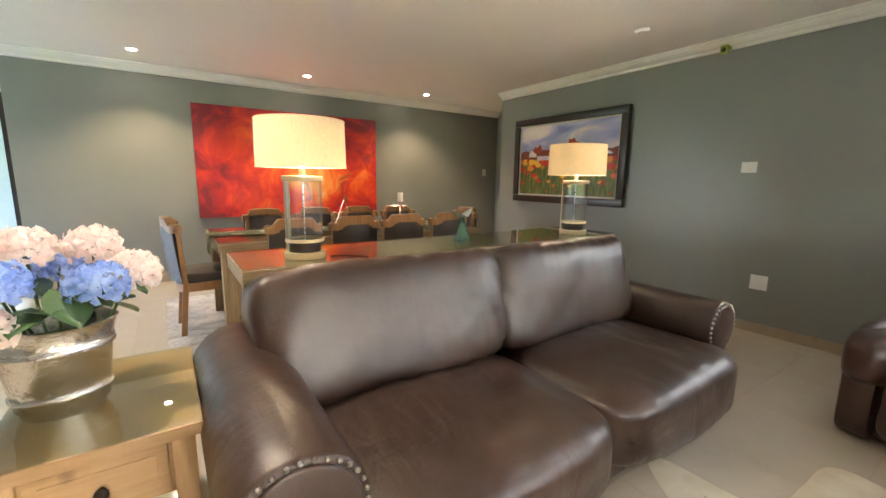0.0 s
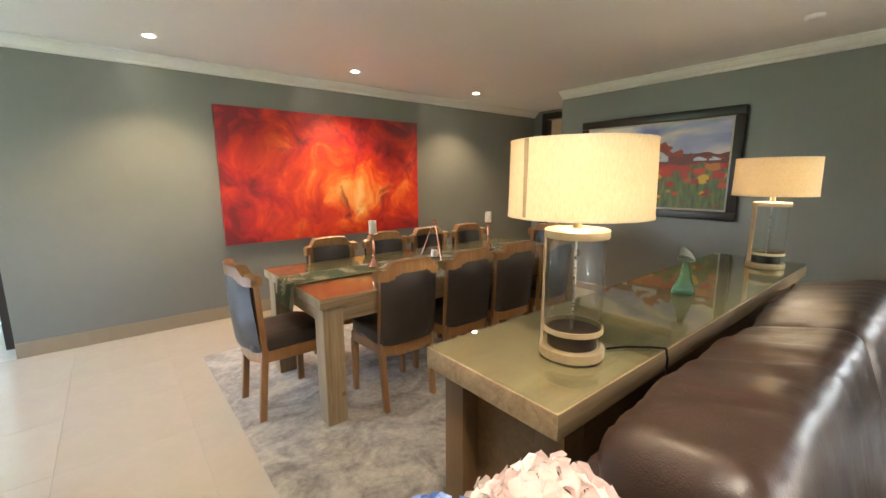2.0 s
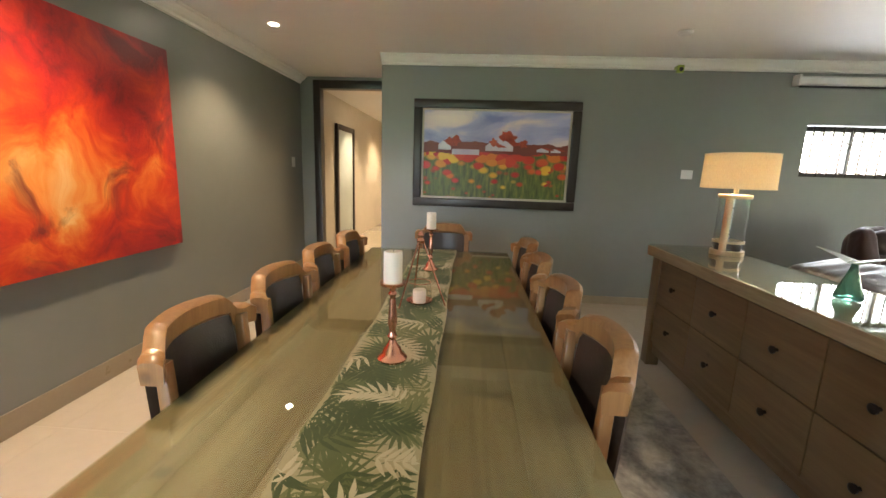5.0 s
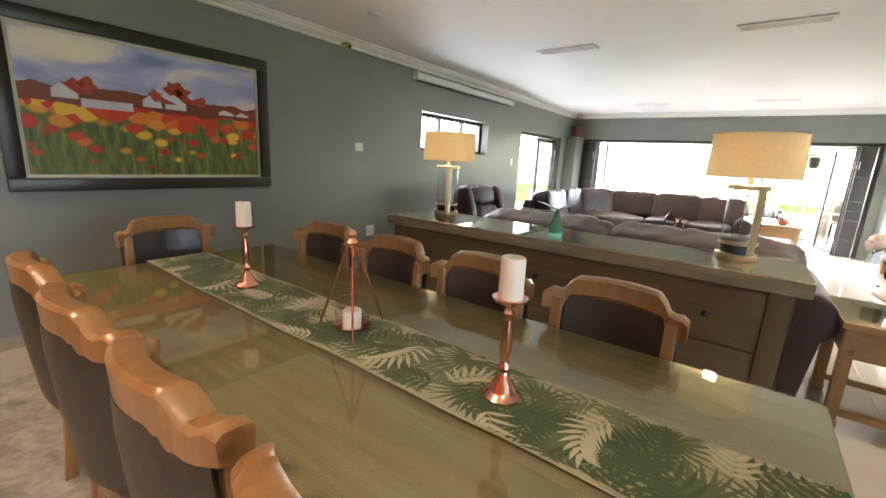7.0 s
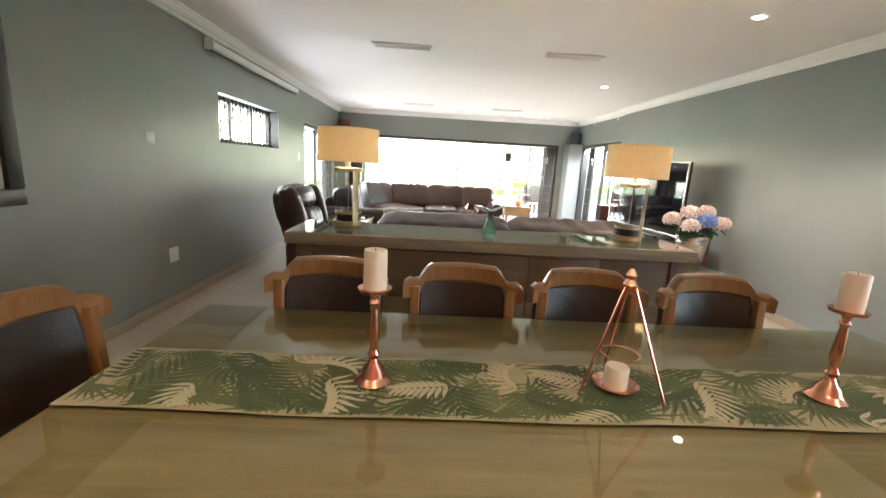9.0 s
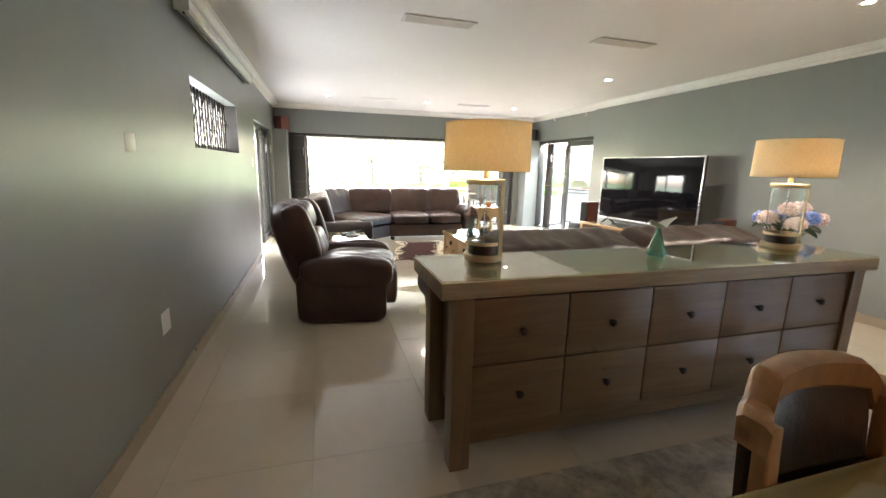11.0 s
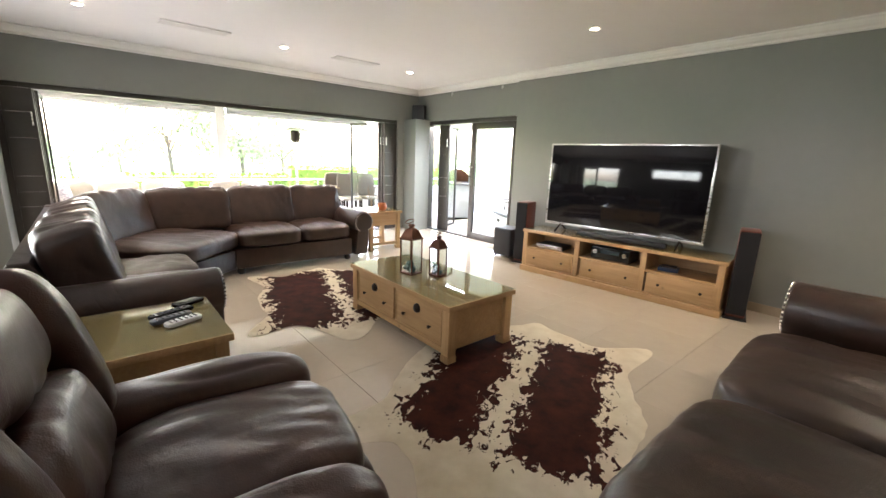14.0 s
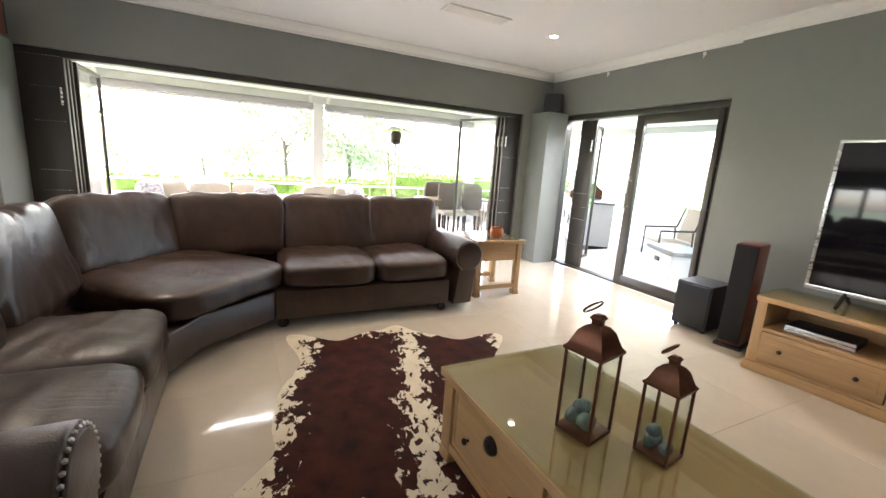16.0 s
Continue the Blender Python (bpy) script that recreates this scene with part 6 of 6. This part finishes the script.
tagged(link("parapet_patio", joined(bx(-6.5, 7.5, -9.85, -9.70, PZ, 0.36, 0.01), bx(-6.9, -6.75, -9.85, -1.5, PZ, 0.36, 0.01)), STUCCO), "low white patio wall", "wall", "", "structure")
rl = thing("balustrade", 0, -9.78, 0.36, 0, "steel handrail over glass on the low patio wall", "railing")
part("handrail", rod([(-6.4, 0, 0.24), (7.4, 0, 0.24)], 0.02), STEEL, rl)
for i in range(12):
    part("post", rod([(-6.3 + i * 1.22, 0, 0), (-6.3 + i * 1.22, 0, 0.24)], 0.012), STEEL, rl)
for i in range(11):
    part("pane", bx(-6.27 + i * 1.22, -5.11 + i * 1.22, -0.004, 0.004, 0.02, 0.21), GLASS, rl).visible_shadow = False
BLIND = mat("grey_blind_cloth", (0.30, 0.29, 0.29), None, 0.8, scale=40)
for x0, x1 in ((-2.48, 0.92), (1.16, 4.58), (4.82, 7.4)):
    bz = thing("roller_blind", (x0 + x1) / 2, -9.16, 2.09, 0, "rolled-up grey outdoor blind under the patio edge beam", "blind", "patio blinds")
    hw_ = (x1 - x0) / 2
    part("roll", rod([(-hw_, 0, 0.085), (hw_, 0, 0.085)], 0.062, 16), BLIND, bz)
    part("hem_bar", bx(-hw_, hw_, -0.012, 0.012, -0.02, 0.022, 0.004), STEEL, bz)
    for u in (-hw_ + 0.05, hw_ - 0.05):
        part("bracket", bx(u - 0.03, u + 0.03, -0.03, 0.03, 0.14, 0.288, 0.004), WHITEPLASTIC, bz)


def hedge(x0, x1, y, z0, z1, label, seed):
    m = mat("bright_hedge_leaf", (0.10, 0.22, 0.02), (0.22, 0.36, 0.05), 0.6, scale=8)
    rng = random.Random(seed)
    h = thing("hedge", (x0 + x1) / 2, y, 0, 0, label, "hedge")
    core = bmesh.new()
    box(core, x0 - (x0 + x1) / 2 + 0.05, x1 - (x0 + x1) / 2 - 0.05, -0.25, 0.25, -0.46, z1 - 0.06)
    part("twig_mass", core, m, h, smooth=False)
    bm = bmesh.new()
    for i in range(int((x1 - x0) * 260)):
        p = Vector((rng.uniform(x0, x1) - (x0 + x1) / 2, rng.uniform(-0.3, 0.3), rng.uniform(z0, z1)))
        if rng.random() < 0.5:
            p.z = z1 + rng.uniform(-0.06, 0.03)
        else:
            p.y = rng.choice((-0.28, 0.28)) + rng.uniform(-0.04, 0.04)
        q = Euler((rng.uniform(0, 6), rng.uniform(0, 6), rng.uniform(0, 6))).to_matrix()
        s = rng.uniform(0.03, 0.06)
        bm.faces.new([bm.verts.new(p + q @ Vector(c) * s) for c in ((-1, 0, 0), (0, -0.5, 0), (1, 0, 0.2), (0, 0.5, 0))])
    part("leaves", bm, m, h, smooth=False)


hedge(-0.85, 2.8, -10.6, 0.3, 0.70, "clipped bright green hedge beyond the patio", 3)
hedge(-7.0, -0.9, -10.7, 0.3, 0.90, "taller clipped bright green hedge beyond the patio", 4)
hedge(3.5, 9.0, -10.6, 0.2, 0.60, "low clipped green hedge beyond the patio", 6)


def tree(x, y, h, spread, seed, label, dark=1.0):
    rng = random.Random(seed)
    t = thing("tree", x, y, -0.46, 0, label, "tree", "garden trees")
    bark = mat("grey_bark", (0.16, 0.12, 0.09), None, 0.9, scale=10)
    # Haze is put into the leaf colour, paler than real leaves.
    leafm = mat("hazy_garden_leaf", (0.20 * dark, 0.23 * dark, 0.11), (0.28 * dark, 0.31 * dark, 0.17), 0.7, scale=5)
    bm = cyl(bmesh.new(), (0, 0, 0), (0.1, 0, h * 0.5), 0.05 * h * 0.5, 0.02 * h * 0.5, 10)
    tips = []
    for i in range(9):
        a, r = i * 2.4, spread * rng.uniform(0.4, 0.9)
        tip = Vector((r * math.cos(a), r * math.sin(a), h * rng.uniform(0.30, 0.95)))
        cyl(bm, (0.05, 0, h * rng.uniform(0.25, 0.48)), tip, 0.018 * h * 0.4, 0.006 * h * 0.3, 6)
        tips.append(tip)
    part("trunk", bm, bark, t)
    bm = bmesh.new()
    for i in range(4200):
        c = rng.choice(tips)
        p = c + Vector((rng.gauss(0, 0.24), rng.gauss(0, 0.24), rng.gauss(0, 0.2))) * spread
        q = Euler((rng.uniform(0, 6), rng.uniform(0, 6), rng.uniform(0, 6))).to_matrix()
        s = rng.uniform(0.06, 0.14) * h * 0.17
        bm.faces.new([bm.verts.new(p + q @ Vector(v) * s) for v in ((-1, 0, 0), (0, -0.45, 0), (1, 0, 0.2), (0, 0.45, 0))])
    part("crown", bm, leafm, t, smooth=False)


for i, (x, y, h, sp) in enumerate(((7.5, -19, 3.0, 1.8), (4.0, -24, 2.6, 2.2), (0.4, -22, 4.6, 2.0), (-2.2, -20, 5.2, 2.1), (-5.5, -24, 4.2, 2.4), (-11, -16, 3.4, 2.0), (-14, -8, 3.0, 2.0), (12, -14, 3.2, 2.0), (12, -3, 3.0, 1.8), (1.8, -34, 3.4, 3.0), (-9, -32, 4.0, 3.0))):
    tree(x, y, h, sp, 20 + i, "leafy garden tree with leaves paled to look hazy")

ph = thing("patio_heater", -0.31, -8.4, PZ, 0, "tall steel mushroom patio heater", "patio heater")
part("base", lathe([(0, 0), (0.22, 0), (0.23, 0.02), (0.20, 0.40), (0.16, 0.44), (0, 0.45)], 28), STEEL, ph)
part("pole", rod([(0, 0, 0.44), (0, 0, 1.72)], 0.03, 14), STEEL, ph)
part("burner", lathe([(0.05, 1.70), (0.10, 1.74), (0.11, 1.92), (0.08, 1.96), (0, 1.96)], 20), IRON, ph)
part("reflector", lathe([(0, 2.04), (0.12, 2.035), (0.40, 1.965), (0.405, 1.955), (0.12, 2.015), (0, 2.02)], 32), STEEL, ph)

BEIGE = mat("beige_outdoor_fabric", (0.46, 0.40, 0.33), (0.40, 0.35, 0.28), 0.9, scale=12, bump=0.3, bump_scale=300)
PALEPRINT = mat("grey_floral_fabric", (0.62, 0.58, 0.56), (0.28, 0.26, 0.29), 0.9, scale=26, spread=0.06)
WICKER = mat("grey_brown_wicker", (0.20, 0.16, 0.12), (0.12, 0.10, 0.08), 0.7, scale=90, bump=0.8, bump_scale=120, bump_dist=0.006)


def patio_sofa(x, y, turn, w, cushions, label):
    s = thing("outdoor_sofa", x, y, PZ, turn, label, "outdoor sofa", "patio sofas")
    part("frame", joined(bx(-w / 2, w / 2, -0.36, 0.36, 0.04, 0.26, 0.02), bx(-w / 2, w / 2, 0.30, 0.40, 0.24, 0.62, 0.02), bx(-w / 2, -w / 2 + 0.09, -0.36, 0.32, 0.24, 0.50, 0.02), bx(w / 2 - 0.09, w / 2, -0.36, 0.32, 0.24, 0.50, 0.02)), WICKER, s)
    n = max(2, round(w / 0.7))
    for i in range(n):
        u = -w / 2 + 0.1 + (w - 0.2) * (i + 0.5) / n
        part("seat_cushion", moved(pillow((w - 0.22) / n, 0.64, 0.15, 5, 5, 0.01, i), u, -0.03, 0.335), BEIGE, s)
        part("back_cushion", moved(pillow((w - 0.22) / n, 0.17, 0.42, 4, 5, 0.02, i + 9), u, 0.22, 0.58, -12), BEIGE, s)
    for u in cushions:
        part("scatter_cushion", moved(pillow(0.42, 0.15, 0.40, 2.8, 5, 0.02, 3), u, 0.06, 0.60, -20, 0, 8), PALEPRINT, s, "grey floral scatter cushion")
    for u in (-w / 2 + 0.05, w / 2 - 0.05):
        part("foot", bx(u - 0.03, u + 0.03, -0.3, 0.3, 0, 0.04), IRON, s)


patio_sofa(3.0, -9.0, 180, 2.3, (0.95, -0.9), "beige cushioned wicker outdoor sofa along the patio wall")
patio_sofa(0.75, -8.9, 180, 1.5, (0.4,), "beige cushioned wicker outdoor loveseat")
patio_sofa(5.2, -7.4, 90, 1.8, (0.5,), "beige cushioned wicker outdoor sofa at the patio end")


def bar_chair(x, y, turn):
    c = thing("patio_chair", x, y, PZ, turn, "tall beige woven patio dining chair", "chair", "patio dining chairs")
    part("seat", moved(pillow(0.46, 0.46, 0.08, 6, 4), 0, 0, 0.50), BEIGE, c)
    part("backrest", moved(pillow(0.46, 0.07, 0.52, 6, 5), 0, 0.22, 0.78, -8), WICKER, c)
    for u in (-0.19, 0.19):
        for v in (-0.19, 0.19):
            part("leg", bx(u - 0.018, u + 0.018, v - 0.018, v + 0.018, 0, 0.48, 0.003), IRON, c)


for i, (x, y, r) in enumerate(((-1.05, -7.2, 170), (-1.60, -7.2, 185), (-1.0, -8.2, 5), (-1.65, -8.25, -8))):
    bar_chair(x, y, r)
ot = thing("patio_table", -1.35, -7.7, PZ, 0, "pale slatted patio dining table", "table")
for i in range(6):
    part("slat", bx(-0.75, 0.75, -0.3 + i * 0.1, -0.305 + (i + 1) * 0.1, 0.70, 0.73, 0.003), DRIFT_X, ot)
for u in (-0.68, 0.68):
    for v in (-0.24, 0.24):
        part("leg", bx(u - 0.035, u + 0.035, v - 0.035, v + 0.035, 0, 0.70, 0.004), DRIFT_Z, ot)

# Pale box beyond the patio wall, built as a plain garden box.
pl = thing("gas_grill", 3.1, -10.3, -0.46, 0, "covered grey garden box beyond the patio wall", "garden box")
part("box", bx(-0.42, 0.42, -0.25, 0.25, 0, 1.05, 0.03), STUCCO, pl)
part("lid", bx(-0.45, 0.45, -0.28, 0.28, 1.05, 1.10, 0.015), STEEL, pl)

# braai terrace to the west
bq = thing("barbecue_counter", -4.1, -7.0, PZ, 52, "pale outdoor barbecue counter with a hooded steel grill", "barbecue")
part("counter", bx(-1.5, 1.5, -0.35, 0.35, 0.10, 0.86, 0.01), STUCCO, bq)
part("worktop", bx(-1.55, 1.55, -0.38, 0.36, 0.86, 0.90, 0.008), mat("grey_stone_top", (0.30, 0.29, 0.27), None, 0.25, scale=14), bq)
part("plinth", bx(-1.48, 1.48, -0.30, 0.34, 0, 0.10), IRON, bq)
for i in range(3):
    d = part("cupboard_door", bx(-1.4 + i * 0.95, -0.52 + i * 0.95, -0.372, -0.352, 0.16, 0.80, 0.005), STEEL, bq)
    part("handle", rod([(-0.62 + i * 0.95, -0.39, 0.45), (-0.62 + i * 0.95, -0.39, 0.62)], 0.01), IRON, d)
part("grill_hood", prism([(-0.34, 0.90), (0.28, 0.90), (0.28, 1.06), (0.10, 1.20), (-0.16, 1.20), (-0.34, 1.02)], -0.55, 0.55, "x", 0.02), BRONZE, bq)
for i, (x, y, r) in enumerate(((-3.6, -4.6, 60), (-3.1, -3.2, 110))):
    c = thing("patio_armchair", x, y, PZ, r, "black framed patio armchair with mesh seat", "chair", "terrace armchairs")
    part("frame", joined(*[rod([(s * 0.28, -0.26, 0), (s * 0.28, -0.26, 0.60), (s * 0.28, 0.24, 0.62), (s * 0.28, 0.34, 0.95)], 0.014) for s in (-1, 1)], *[rod([(s * 0.28, 0.26, 0), (s * 0.28, 0.22, 0.60)], 0.014) for s in (-1, 1)]), BLACK, c)
    part("seat", moved(bx(-0.27, 0.27, -0.26, 0.24, 0.40, 0.42, 0.006)), BEIGE, c)
    part("backrest", moved(bx(-0.27, 0.27, -0.01, 0.01, 0, 0.52, 0.006), 0, 0.27, 0.43, -12), BEIGE, c)
# White terrace cabinet, simplified to a lidded box with a front latch.
cb = thing("cool_box", -2.55, -3.72, PZ, 62, "white cabinet with dark lid on the terrace", "cool box")
part("body", bx(-0.34, 0.34, -0.24, 0.24, 0.05, 0.46, 0.03), WHITEPLASTIC, cb)
part("lid", bx(-0.35, 0.35, -0.25, 0.25, 0.46, 0.52, 0.02), mat("grey_lid", (0.16, 0.17, 0.18), None, 0.4), cb)
part("latch", bx(-0.06, 0.06, -0.262, -0.24, 0.34, 0.40, 0.01), BLACK, cb)
for u in (-0.28, 0.28):
    part("foot", bx(u - 0.03, u + 0.03, -0.2, 0.2, 0, 0.05), BLACK, cb)

# ---- floor tiles ----
TS = 0.60
tile_meshes = {}


def floor_tile(x0, x1, y0, y1):
    key = (round(x1 - x0, 3), round(y1 - y0, 3))
    if key not in tile_meshes:
        bm = bx(-key[0] / 2 + 0.0004, key[0] / 2 - 0.0004, -key[1] / 2 + 0.0004, key[1] / 2 - 0.0004, -0.0042, 0.0, 0.0009, 1)
        me = bpy.data.meshes.new("tile")
        bm.to_mesh(me)
        bm.free()
        me.materials.append(TILE)
        tile_meshes[key] = me
    ob = new("tile", tile_meshes[key])
    ob.parent = floor
    ob.location = ((x0 + x1) / 2, (y0 + y1) / 2, 0)


yy = S
while yy < N - 0.01:
    xx = W
    y2 = min(yy + TS, N)
    while xx < E - 0.01:
        x2 = min(xx + TS, E)
        floor_tile(xx, x2, yy, y2)
        xx += TS
    yy += TS
for xx in (E, E + TS, E + 2 * TS, E + 3 * TS, E + 4 * TS, E + 5 * TS, E + 6 * TS, E + 7 * TS, E + 8 * TS):
    for yy in (4.62, 4.62 + TS, 4.62 + 2 * TS):
        floor_tile(xx, xx + TS, yy, min(yy + TS, N))
for i in range(6):
    for j in range(6):
        if W - (i + 1) * TS > -5.1:
            floor_tile(W - (i + 1) * TS, W - i * TS, 3.9 + j * 0.55, 3.9 + (j + 1) * 0.55)
floor_tile(WD, W, -5.03, -2.80)
